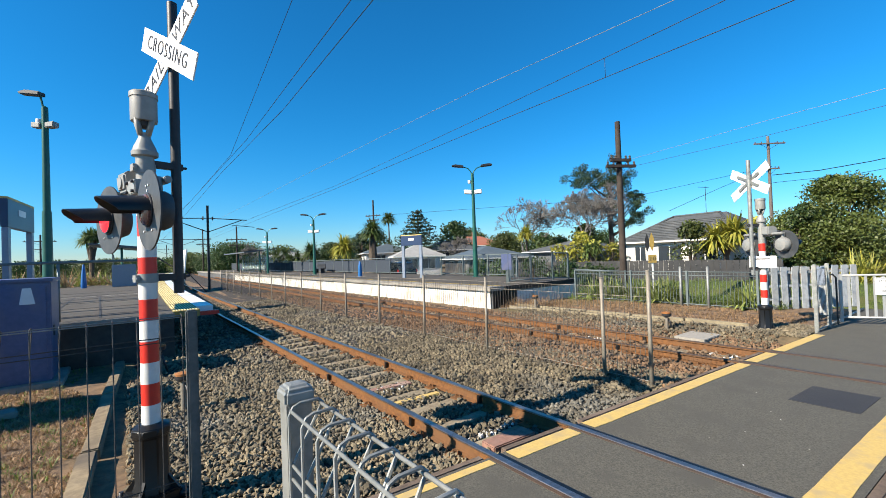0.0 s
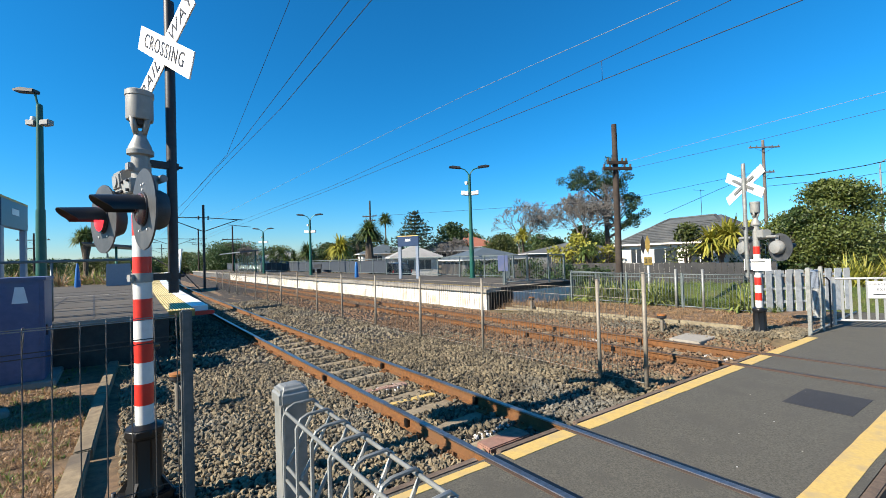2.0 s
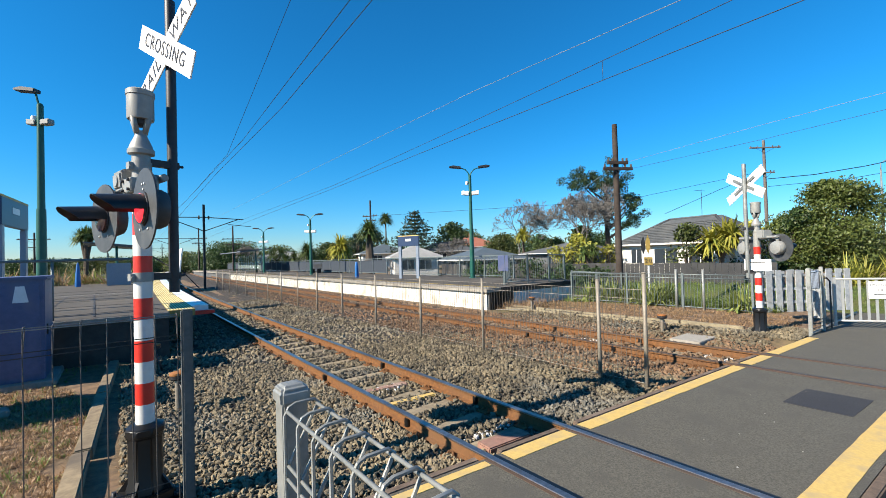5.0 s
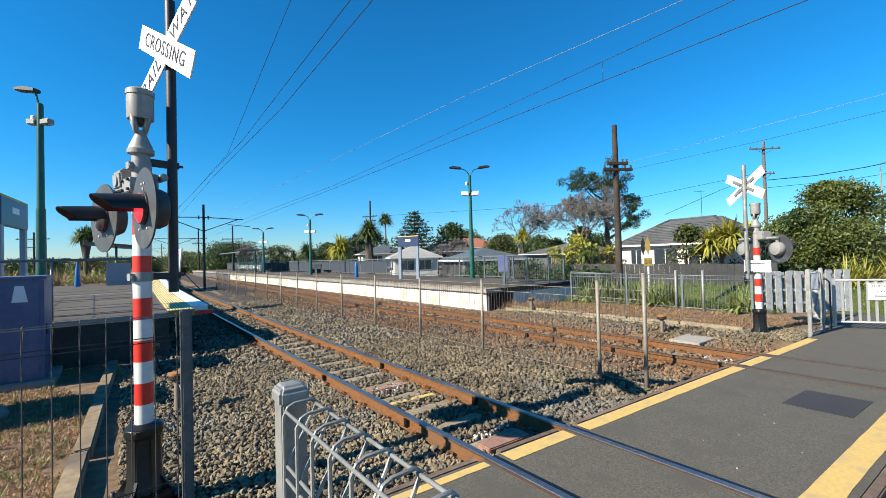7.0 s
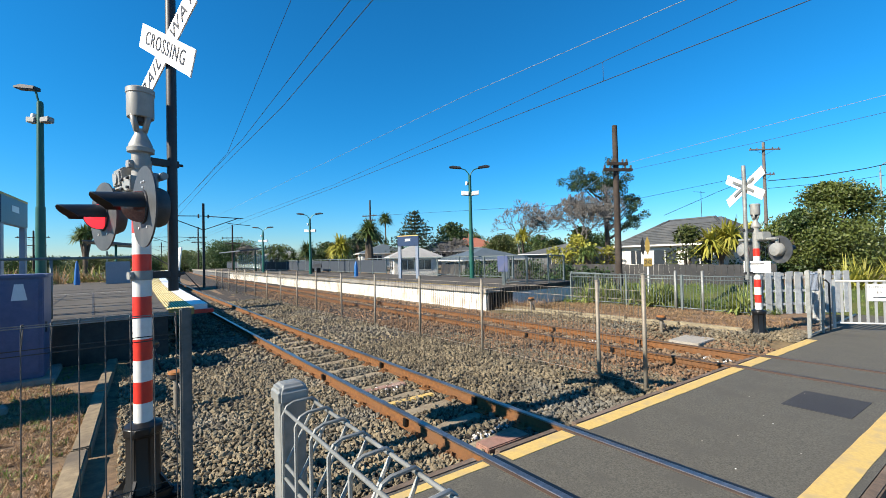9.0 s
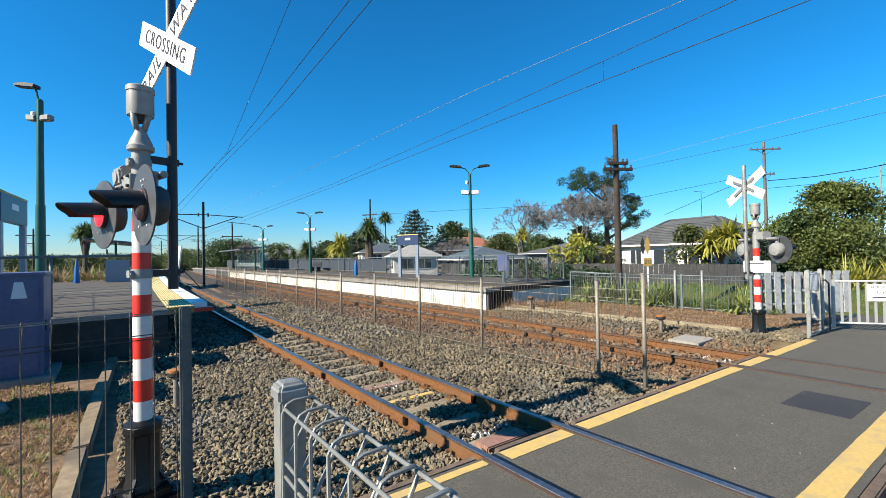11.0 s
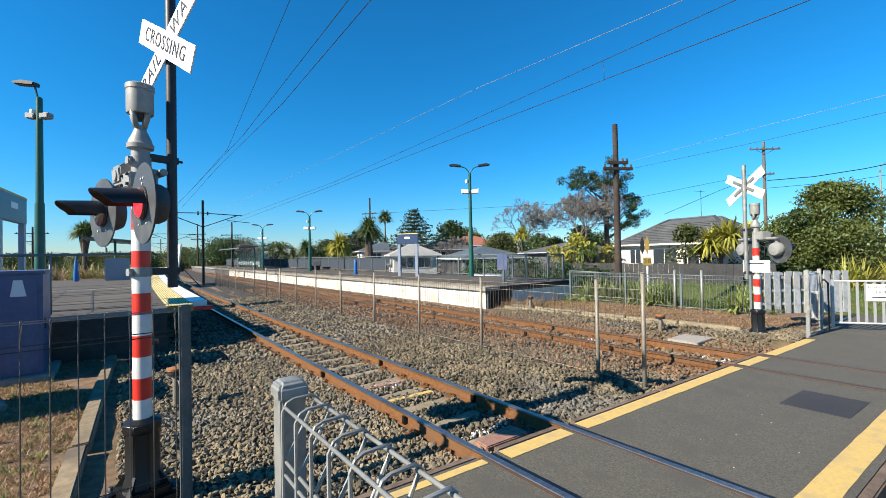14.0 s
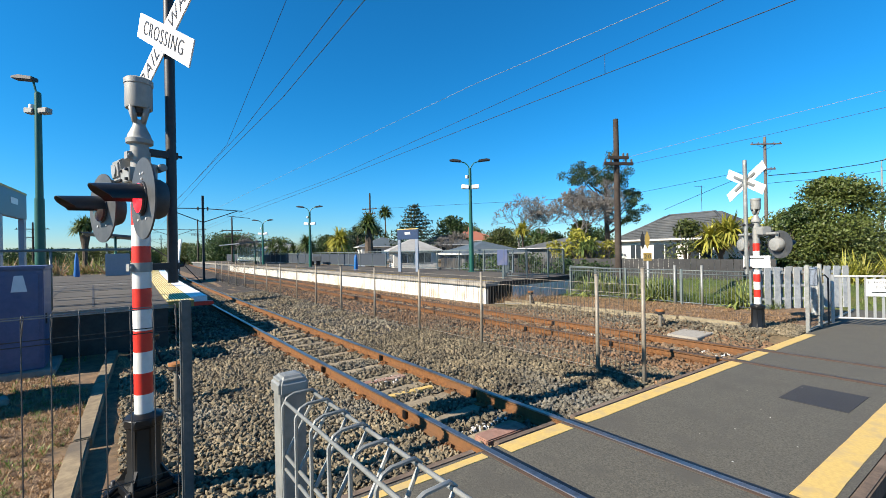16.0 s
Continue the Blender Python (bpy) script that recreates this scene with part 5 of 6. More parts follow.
wire([(46.9, 11, 8.2), (48.5, 8, 8.25), (50, 5, 8.6), (53, 0, 9.6), (60, -8, 12)], 0.035, M_BLACK, "thick black service cable")
wire([(46.9, 11, 7.5), (50, 6, 7.7), (56, -2, 9.0)], 0.02, M_BLACK, "dark service cable from the pole")
wire([(46.9, 11, 9.0), (44, 14, 7.4), (41, 17.6, 5.4)], 0.02, M_BLACK, "dark service cable to the house")
wire([(46.9, 11, 9.0), (38, 20, 6.8), (26.6, 49, 7.6)], 0.015, M_BLACK, "dark sagging power line")


# ---- houses ----
def hip_roof(x0, x1, y0, y1, z0, z1, inset, over=0.4):
    x0, x1, y0, y1 = x0 - over, x1 + over, y0 - over, y1 + over
    g = G()
    yr0, yr1 = y0 + inset, y1 - inset
    xm = (x0 + x1) / 2
    if (x1 - x0) > (y1 - y0):
        ym = (y0 + y1) / 2
        r0, r1 = (x0 + inset, ym, z1), (x1 - inset, ym, z1)
        g.v = [(x0, y0, z0), (x1, y0, z0), (x1, y1, z0), (x0, y1, z0), r0, r1]
        g.f = [(0, 1, 5, 4), (1, 2, 5), (2, 3, 4, 5), (3, 0, 4), (3, 2, 1, 0)]
    else:
        g.v = [(x0, y0, z0), (x1, y0, z0), (x1, y1, z0), (x0, y1, z0), (xm, yr0, z1), (xm, yr1, z1)]
        g.f = [(0, 1, 4), (1, 2, 5, 4), (2, 3, 5), (3, 0, 4, 5), (3, 2, 1, 0)]
    g.s = [False] * len(g.f)
    return g


def house(x, y, z, yaw, lx, ly, wall_h, roof_h, wall_m, roof_m, label, windows=((0.3, 1.6), (0.7, 1.6)), courses=0, chimney=False):
    t = thing("house", label, "house", "houses", pose(x, y, z, 0, 0, yaw))
    w = part("wall", G().box(0, lx, 0, ly, 0, wall_h), wall_m, t)
    inset = min(lx, ly) * 0.5
    roof = part("roof", hip_roof(0, lx, 0, ly, wall_h, wall_h + roof_h, inset, 0.5), roof_m, t, "hipped roof")
    part("gutter", G().box(-0.56, -0.48, -0.5, ly + 0.5, wall_h - 0.14, wall_h).box(-0.5, lx + 0.5, -0.56, -0.48, wall_h - 0.14, wall_h), M_HOUSEWHITE, t)
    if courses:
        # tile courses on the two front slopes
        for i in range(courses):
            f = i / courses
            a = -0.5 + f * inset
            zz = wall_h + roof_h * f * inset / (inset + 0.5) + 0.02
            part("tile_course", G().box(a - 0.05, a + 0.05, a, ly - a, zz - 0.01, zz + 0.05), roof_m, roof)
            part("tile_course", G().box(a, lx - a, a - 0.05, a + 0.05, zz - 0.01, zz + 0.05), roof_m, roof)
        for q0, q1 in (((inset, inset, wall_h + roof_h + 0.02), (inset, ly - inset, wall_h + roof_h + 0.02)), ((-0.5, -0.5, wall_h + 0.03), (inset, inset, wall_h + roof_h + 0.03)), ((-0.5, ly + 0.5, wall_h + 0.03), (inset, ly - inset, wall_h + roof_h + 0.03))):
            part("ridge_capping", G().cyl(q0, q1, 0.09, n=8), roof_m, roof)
    for fy, ww in windows:
        cy = ly * fy
        fr = part("window", G().box(-0.05, 0.0, cy - ww / 2, cy + ww / 2, wall_h * 0.35, wall_h * 0.86), M_HOUSEWHITE, t, "white-framed window")
        for s in (-1, 1):
            part("pane", G().box(-0.06, -0.045, min(cy + s * 0.04, cy + s * (ww / 2 - 0.07)), max(cy + s * 0.04, cy + s * (ww / 2 - 0.07)), wall_h * 0.38, wall_h * 0.83), M_PANE, fr)
    for fx in (0.3, 0.7):
        cx = lx * fx
        fr = part("window", G().box(cx - 0.8, cx + 0.8, -0.05, 0.0, wall_h * 0.35, wall_h * 0.86), M_HOUSEWHITE, t, "white-framed window")
        for s in (-1, 1):
            part("pane", G().box(min(cx + s * 0.04, cx + s * 0.73), max(cx + s * 0.04, cx + s * 0.73), -0.06, -0.045, wall_h * 0.38, wall_h * 0.83), M_PANE, fr)
    if chimney:
        part("chimney", G().box(lx * 0.5, lx * 0.5 + 0.7, ly * 0.5, ly * 0.5 + 0.7, wall_h, wall_h + roof_h + 0.9), M_ROOFRED, roof, "brick chimney", 0.02)
    return t


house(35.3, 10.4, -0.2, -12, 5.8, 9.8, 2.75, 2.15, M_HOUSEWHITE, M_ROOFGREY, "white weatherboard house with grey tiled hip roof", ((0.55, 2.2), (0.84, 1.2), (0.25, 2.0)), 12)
part("aerial", G().cyl((0, 0, 0), (0, 0, 2.2), 0.02, n=5).cyl((-1, 0, 2.1), (0.5, 0, 2.1), 0.015, n=5), M_DARKSTEEL, bpy.data.objects["house"], "thin television aerial", 0, Matrix.Translation((2.9, 4, 5.0)))
house(24.2, 39.3, -0.3, -25, 4.9, 4.9, 2.35, 1.35, M_HOUSEWHITE, M_ROOFLIGHT, "white cottage with pale hipped roof", ((0.3, 1.4), (0.7, 1.4)), 0)
house(26.3, 29.8, -0.4, -20, 6.5, 7, 2.0, 1.2, M_HOUSEDARK, M_ROOFBLUE, "low house with blue-grey roof", ((0.3, 1.4), (0.7, 1.4)), 0)
house(50, 62, 1.5, -30, 11, 9, 2.2, 2.0, M_HOUSEWHITE, M_ROOFRED, "distant house with orange tiled roof", ((0.3, 1.4),), 0, True)
house(40, 55, 0.5, -20, 9, 8, 2.4, 1.7, M_HOUSEDARK, M_ROOFGREY, "distant house with dark roof", ((0.3, 1.4),), 0)
house(38.5, 27.0, -0.4, -15, 9, 8, 2.4, 1.2, M_HOUSEDARK, M_ROOFGREY, "low dark house behind the trees", ((0.3, 1.4),), 0)
house(20, 78, 0.2, -10, 8, 9, 2.4, 1.6, M_HOUSEWHITE, M_ROOFLIGHT, "distant pale house beyond the platform", ((0.3, 1.4),), 0)
house(31, 60, 0.4, -20, 8, 8, 2.4, 1.6, M_HOUSEWHITE, M_ROOFBLUE, "distant pale house beyond the platform", ((0.3, 1.4),), 0)
dark_fence = thing("garden_fence", "dark stained paling fence across the road", "fence", "roadside fences")
pal2 = G().box(-0.006, 0.006, 0.0, 0.30, 0, 1.5).mesh("paling", M_DARKPALING, 0.003)
for i in range(90):
    part("paling", pal2, M_DARKPALING, dark_fence, "", 0, pose(26.6, 6.0 + i * 0.31, -0.35 + random.uniform(-0.02, 0.02)))
rg = G()
for y in [-260, 0, 4, 8, 12, 14, 17, 20, 23, 26, 40, 120]:
    rg.v += [(17.75, y, level(17.75, y) + 0.05), (22.45, y, level(22.45, y) + 0.05)]
for i in range(11):
    rg.face((2 * i, 2 * i + 1, 2 * i + 3, 2 * i + 2))
lawn = G()
ly = [-30, -10, 0, 4, 8, 12, 14, 17, 20, 23, 26, 32]
lx = [22.7, 23.5, 24.5, 25.5, 26.5]
lawn.v = [(x, y, level(x, y) + 0.045) for y in ly for x in lx]
for j in range(len(ly) - 1):
    for i in range(4):
        lawn.face((5 * j + i, 5 * j + i + 1, 5 * j + i + 6, 5 * j + i + 5))
solo("lawn", lawn, M_LAWN, "mown green lawn strip across the road", "lawn", kind="structure")
road = solo("road", rg, M_ASPHALT, "grey asphalt road below the railway", "road", kind="structure")


# ---- vegetation ----
def crown_tree(x, y, z, h, w, material, label, trunk_h=None, n=26, leaf=0.16, per=170, name="tree", group="trees", lobe=(0.13, 0.22)):
    t = thing(name, label, "tree" if name == "tree" else "shrub", group, pose(x, y, z))
    th = h * 0.35 if trunk_h is None else trunk_h
    tr = G().path([(0, 0, -0.2), (0.05, 0.03, th * 0.5), (-0.03, 0.05, th), (0, 0, h * 0.75)], [w * 0.035 + 0.06, w * 0.03 + 0.05, w * 0.025 + 0.03, 0.03], 8)
    lobes = []
    for i in range(n):
        a, f = rng.uniform(0, 6.28), rng.uniform(0, 1)
        zz = th * 0.7 + (h - th * 0.7) * f
        env = math.sin(min(1, 0.18 + 0.9 * f) * math.pi) ** 0.55
        r = w * 0.5 * env * rng.uniform(0.35, 0.85)
        lr = w * rng.uniform(*lobe)
        c = (r * math.cos(a), r * math.sin(a), min(zz, h - lr * 0.85), lr)
        lobes.append(c)
        if i % 3 == 0 and th > 0.3:
            tr.path([(0, 0, th * 0.8), (c[0] * 0.5, c[1] * 0.5, (th * 0.8 + c[2]) / 2), c[:3]], [w * 0.015 + 0.03, w * 0.01 + 0.02, 0.01], 5)
    part("trunk", tr, M_BARK, t, "brown branching trunk")
    part("crown", leaves("crown", cloud(lobes, per), leaf, material, 0.55), material, t, "leafy crown")
    return t


def sword_tuft(c, count, L, wdt, up, out_v, out_f, curve=0.5):
    for i in range(count):
        a = rng.uniform(0, 6.28)
        e = math.asin(rng.uniform(-0.5 if up < 0.5 else 0.35, 0.98))
        d = np.array([math.cos(a) * math.cos(e), math.sin(a) * math.cos(e), math.sin(e)])
        s = np.array([-math.sin(a), math.cos(a), 0]) * wdt
        l = L * rng.uniform(0.7, 1.15)
        p0 = np.array(c)
        p1 = p0 + d * l * 0.55
        p2 = p0 + d * l + np.array([0, 0, -l * curve * rng.uniform(0.3, 1) * math.cos(e)])
        b = len(out_v)
        out_v += [p0 - s * 0.5, p0 + s * 0.5, p1 + s, p1 - s, p2 + s * 0.15, p2 - s * 0.15]
        out_f += [(b, b + 1, b + 2, b + 3), (b + 3, b + 2, b + 4, b + 5)]


def cabbage_tree(x, y, z, h, heads, L, material, label, trunk_r=0.16, skirt=True):
    t = thing("cabbage_tree", label, "cabbage tree", "cabbage trees", pose(x, y, z))
    tr = G()
    v, f = [], []
    for i in range(heads):
        a = i * 2.4
        off = 0.0 if heads == 1 else 0.45 * L
        top = (off * math.cos(a), off * math.sin(a), h - L * 0.55 - 0.25 * L * (i % 2))
        tr.path([(0, 0, -0.2), (0.02, 0, h * 0.4), top], [trunk_r * 1.2, trunk_r, trunk_r * 0.6], 8)
        sword_tuft(top, 150 if heads > 1 else 320, L, 0.040 * L + 0.015, 0, v, f)
    part("trunk", tr, M_BARK, t, "grey-brown trunk")
    part("crown", raw_mesh("crown", np.array(v), np.array(f), material), material, t, "spiky sword-leaf crown")
    return t


def flax(x, y, z, count, L, material, label, name="flax_bush"):
    v, f = [], []
    for k in range(3):
        sword_tuft((rng.uniform(-0.3, 0.3), rng.uniform(-0.3, 0.3), 0), count // 3, L, 0.03, 1, v, f, 0.55)
    ob = new(name, raw_mesh(name, np.array(v), np.array(f), material))
    ob.matrix_basis = pose(x, y, z)
    return tagged(ob, label, "shrub", "flax bushes")


def bare_tree(x, y, z, h, w, label, depth=6, twigs=0.012):
    t = thing("bare_tree", label, "tree", "trees", pose(x, y, z))
    limb, fine = G(), G()

    def grow(p, d, L, r, k):
        q = p + d * L
        (limb if k > 2 else fine).cyl(p, q, max(r, twigs), max(r * 0.7, twigs), 5 if k > 2 else 3, False)
        if k == 0:
            return
        for i in range(3 if k > 1 else 6):
            a = Vector(rng.normal(size=3))
            nd = (d + a.normalized() * 0.78 + Vector((0, 0, 0.16))).normalized()
            nd.x, nd.y = nd.x * w, nd.y * w
            grow(q, nd.normalized(), L * rng.uniform(0.62, 0.86), r * 0.62, k - 1)

    grow(Vector((0, 0, -0.2)), Vector((0, 0, 1)), h * 0.25, h * 0.015, depth)
    part("trunk", limb, M_BAREWOOD, t, "pale grey trunk and limbs")
    part("twig_crown", fine, M_BAREWOOD, t, "dense bare twigs")
    return t


def clump_tree(x, y, z, h, clumps, material, label):
    """A pine of flat-topped leaf clumps on crooked limbs; clumps: (sideways, height, radius)."""
    t = thing("pine_tree", label, "tree", "trees", pose(x, y, z))
    tr = G().path([(0, 0, -0.2), (0.1, 0.1, h * 0.3), (-0.2, 0.1, h * 0.6), (0.1, 0, h * 0.9)], [0.38, 0.3, 0.2, 0.06], 9)
    lobes = []
    for u, zz, r in clumps:
        d = rng.uniform(-1.8, 1.8)
        c = np.array([0.68 * u + 0.619 * d, -0.54 * u + 0.785 * d, zz])
        start = (0, 0.1, max(h * 0.3, zz - 2.6))
        tr.path([start, (c[0] * 0.5, c[1] * 0.5, (start[2] + zz) / 2 - 0.25), tuple(c)], [0.13, 0.09, 0.03], 6)
        for i in range(7):
            o = rng.normal(size=3) * np.array([0.62, 0.62, 0.34]) * r
            lobes.append((*(c + o), r * rng.uniform(0.3, 0.55)))
    part("trunk", tr, M_BARK, t, "crooked brown trunk")
    part("crown", leaves("crown", cloud(lobes, 650), 0.11, material, 0.35), material, t, "ragged dark clumps of needles")
    return t


def norfolk(x, y, z, h, w, label):
    t = thing("norfolk_pine", label, "tree", "trees", pose(x, y, z))
    part("trunk", G().cyl((0, 0, -0.2), (0, 0, h * 0.98), 0.35, 0.04, 8), M_BARK, t)
    pts = []
    tiers = 13
    for i in range(tiers):
        f = i / tiers
        zz = h * (0.22 + 0.76 * f)
        R = w * 0.5 * (1 - f) ** 0.8 * (0.85 + 0.3 * rng.uniform())
        for b in range(9):
            a = b * 0.698 + i * 0.4 + rng.uniform(-0.15, 0.15)
            k = int(45 * (1 - f) + 12)
            s = rng.uniform(0.1, 1, k)
            wob = rng.normal(size=(k, 3)) * np.array([0.22, 0.22, 0.10]) * (0.4 + s[:, None])
            pts.append(np.stack([R * s * math.cos(a), R * s * math.sin(a), zz + 0.25 * s * s - 0.1 * s], 1) + wob)
    part("crown", leaves("crown", np.concatenate(pts), 0.26, L_PINE, 0.35), L_PINE, t, "tiered dark needle branches")
    return t


norfolk(39.8, 57.8, 0, 10.2, 11.0, "dark Norfolk pine behind the houses")
bare_tree(46.0, 40.2, 0.3, 11.4, 1.25, "wide leafless tree with pale twigs behind the houses", 7, 0.014)
bare_tree(42.0, 27.2, -0.3, 10.6, 0.95, "tall leafless tree with dense pale twigs", 8, 0.014)
bare_tree(38.0, 45.0, -0.1, 6.0, 1.0, "leafless tree behind the platform", 6, 0.02)
bare_tree(19, 80.0, 0.3, 6.0, 1.0, "leafless tree beyond the platform", 6, 0.02)
clump_tree(46.0, 26.3, -0.3, 12.4, [(-3.5, 10.9, 1.3), (-1.8, 11.9, 1.2), (0.2, 11.6, 1.5), (1.5, 10.3, 1.4), (-4.2, 10.2, 0.9), (3.4, 8.6, 1.0), (4.6, 8.8, 0.8), (3.4, 6.4, 1.1), (3.9, 7.4, 0.8), (0.9, 8.6, 1.4), (-0.8, 10.0, 1.2), (-2.4, 9.9, 1.0), (2.2, 7.6, 0.9), (1.9, 5.6, 1.2), (0.2, 6.9, 1.0)], L_DARK, "tall dark pine with ragged open crown behind the garden")
crown_tree(44.5, 29.0, -0.3, 5.5, 5.0, L_MID, "green tree behind the platform", 1.5, 20, 0.2, 90)
crown_tree(47.9, 57.8, 0, 8.0, 7.5, L_DARK, "dense dark green tree", 2.0, 26, 0.26, 60)
for x, y, h, w, m in ((51.4, 48.6, 5.6, 8, L_MID), (46, 44, 5.0, 6, L_MID), (53, 42, 5.0, 7, L_DARK), (50.2, 36.8, 4.2, 6, L_MID), (36, 64, 6.5, 5, L_MID), (33, 66, 6.5, 4, L_PINE),
                      (30, 72, 5.0, 7, L_DARK), (24, 82, 5.0, 8, L_MID), (19, 96, 6.2, 14, L_DARK), (12, 110, 4.6, 10, L_MID), (26, 62, 4.6, 5, L_DARK), (6, 130, 4, 14, L_DARK), (-3, 120, 3.8, 12, L_MID), (-12, 110, 3.6, 12, L_DARK), (40, 80, 7, 9, L_DARK), (62, 70, 8, 10, L_MID), (58, 36, 5, 8, L_DARK)):
    crown_tree(x, y, 0, h, w, m, "green tree in the distance" if y > 60 else "rounded green garden tree", 0.8, 22, 0.16, 170)
crown_tree(34.8, 23.0, -0.4, 4.2, 3.5, L_LIGHT, "yellow-green shrub at the garden edge", 0.5, 18, 0.16, 140, "shrub", "shrubs")
crown_tree(37.5, 24.5, -0.4, 3.8, 4.0, L_MID, "green shrub at the garden edge", 0.5, 18, 0.16, 140, "shrub", "shrubs")
crown_tree(32.2, 12.4, -0.4, 4.2, 3.6, L_MID, "dense green shrub in front of the house", 0.5, 20, 0.12, 220, "shrub", "shrubs")
crown_tree(34.6, 9.0, -0.4, 3.6, 3.0, L_DARK, "dark shrub in front of the house", 0.5, 16, 0.12, 220, "shrub", "shrubs")
crown_tree(42.3, 8.0, -0.6, 5.6, 4.2, L_DARK, "dense dark green garden tree", 0.5, 40, 0.10, 520, lobe=(0.10, 0.17))
crown_tree(44.4, 6.6, -0.6, 7.7, 9.4, L_MID, "large dense green garden tree", 0.8, 85, 0.11, 420, lobe=(0.08, 0.15))
crown_tree(39.0, 10.3, -0.5, 4.6, 2.6, L_LIGHT, "yellowish shrub beside the large tree", 0.4, 16, 0.13, 200, "shrub", "shrubs")
for x, y, h in ((24.6, 18.0, 1.9), (24.9, 20.8, 2.1), (24.4, 23.5, 2.0), (24.8, 26.5, 2.0), (24.5, 15.4, 1.6)):
    crown_tree(x, y, -0.5, h, 3.0, L_DARK, "dark clipped hedge shrub along the garden fence", 0.3, 14, 0.10, 220, "shrub", "shrubs")
for x, y, h in ((34.5, 21.4, 3.2), (36.3, 20.9, 3.0), (33.6, 24.6, 3.3)):
    crown_tree(x, y, -0.4, h, 2.6, L_LIGHT, "bright yellow-green shrub at the garden edge", 0.4, 14, 0.14, 170, "shrub", "shrubs")
cabbage_tree(20.2, 37.6, -0.2, 5.8, 1, 1.55, L_CAB, "cabbage tree with thick trunk behind the platform fence", 0.45)
cabbage_tree(19.7, 43.5, -0.2, 4.4, 1, 1.8, L_LIGHT, "yellow-green cabbage tree behind the platform fence")
cabbage_tree(21.8, 59.3, -0.2, 4.3, 1, 1.9, L_CAB, "cabbage tree behind the platform fence")
cabbage_tree(19.8, 61.0, -0.2, 3.4, 2, 1.4, L_CAB, "cabbage tree behind the platform fence")
cabbage_tree(19.6, 66.5, -0.2, 4.2, 2, 1.5, L_CAB, "cabbage tree behind the platform fence")
cabbage_tree(41, 69.5, 0, 10.4, 1, 1.8, L_CAB, "tall palm in the distance")
cabbage_tree(-2.0, 45, 0.6, 4.5, 3, 0.95, L_CAB, "cabbage tree beyond the west platform")
cabbage_tree(33.0, 10.5, -0.3, 3.9, 4, 1.5, L_LIGHT, "yellow-tipped cabbage tree by the house")
cabbage_tree(31.0, 19.5, -0.4, 3.0, 2, 0.9, L_CAB, "small cabbage tree in front of the house")
cabbage_tree(42, 36, 0, 5.2, 1, 1.5, L_LIGHT, "palm with yellow-green fronds behind the platform")
for x, y, L in ((16.2, 4.65, 1.0), (16.4, 4.4, 1.1), (16.2, 7.0, 1.1), (16.1, 7.6, 1.1), (16.0, 8.6, 1.1), (16.2, 9.6, 1.1), (16.2, 8.2, 1.0), (15.8, 4.4, 1.1), (15.7, 7.2, 1.1), (15.8, 7.9, 1.0), (15.9, 9.1, 1.2), (15.7, 9.9, 1.1)):
    flax(x, y, -0.2, 170, L, L_FLAX, "green strappy flax bush behind the fence")
for x, y in ((16.3, 7.0), (16.4, 7.6)):
    flax(x, y, -0.2, 230, 1.15, L_FLAX, "green strappy flax bush behind the fence")
for x, y in ((28.4, 3.0), (29.5, 2.2), (27.5, 3.4), (30.5, 1.2)):
    flax(x, y, -0.2, 120, 1.9, L_LIGHT, "yellow-green flax bush behind the gate")
for i in range(12):
    flax(-6.5 + 0.62 * i, 34.5 + rng.uniform(-1, 1), 0.5, 90, 1.7, L_FLAX if i % 2 else L_DRY, "reedy flax hedge beyond the west platform")


def tufts(name, x0, x1, y0, y1, count, L, material, label, z=0.0):
    v, f = [], []
    for i in range(count):
        x, y = rng.uniform(x0, x1), rng.uniform(y0, y1)
        if noise.noise(Vector((x * 1.3, y * 1.3, 4))) < -0.32:
            continue
        sword_tuft((x, y, level(x, y) + z), 7, L * rng.uniform(0.5, 1.4), 0.004, 1, v, f, 0.5)
    return tagged(new(name, raw_mesh(name, np.array(v), np.array(f), material)), label, "grass", kind="stuff")


tufts("dry_grass", -3.2, -0.35, 3.9, 9.8, 7000, 0.07, L_DRY, "dry straw-coloured grass on the soil")
tufts("green_grass", -1.6, -0.3, 5.0, 11.0, 350, 0.09, L_GRASS, "sparse green grass by the timber edging")
tufts("dry_grass", 12.1, 14.9, 2.6, 10.8, 4200, 0.085, L_DRY, "dry brown grass below the roadside fence")
tufts("green_grass", 15.3, 17.0, 3.5, 11.0, 1500, 0.38, L_GRASS, "green verge grass behind the fence")
tufts("green_grass", 23.0, 26.5, 2, 22, 2500, 0.30, L_GRASS, "green lawn across the road")


woods = []
for i in range(150):
    a = i / 149
    x = -75 + 190 * a + rng.uniform(-3, 3)
    woods.append((x, 150 - 0.25 * abs(x) + rng.uniform(-6, 6), rng.uniform(0.4, 2.6), rng.uniform(1.8, 3.0)))
tagged(new("distant_woods", leaves("distant_woods", cloud(woods, 45), 0.36, L_DARK, 0.6)), "distant band of dark green trees on the skyline", "woods", kind="stuff")
flat = [(x, 52 + rng.uniform(-2, 2), rng.uniform(0.4, 1.2), rng.uniform(0.7, 1.2)) for x in np.linspace(-14, -1.5, 16)]
tagged(new("shrub_belt", leaves("shrub_belt", cloud(flat, 900), 0.065, L_MID, 0.5)), "belt of mixed shrubs beyond the west platform", "shrubs", kind="stuff")
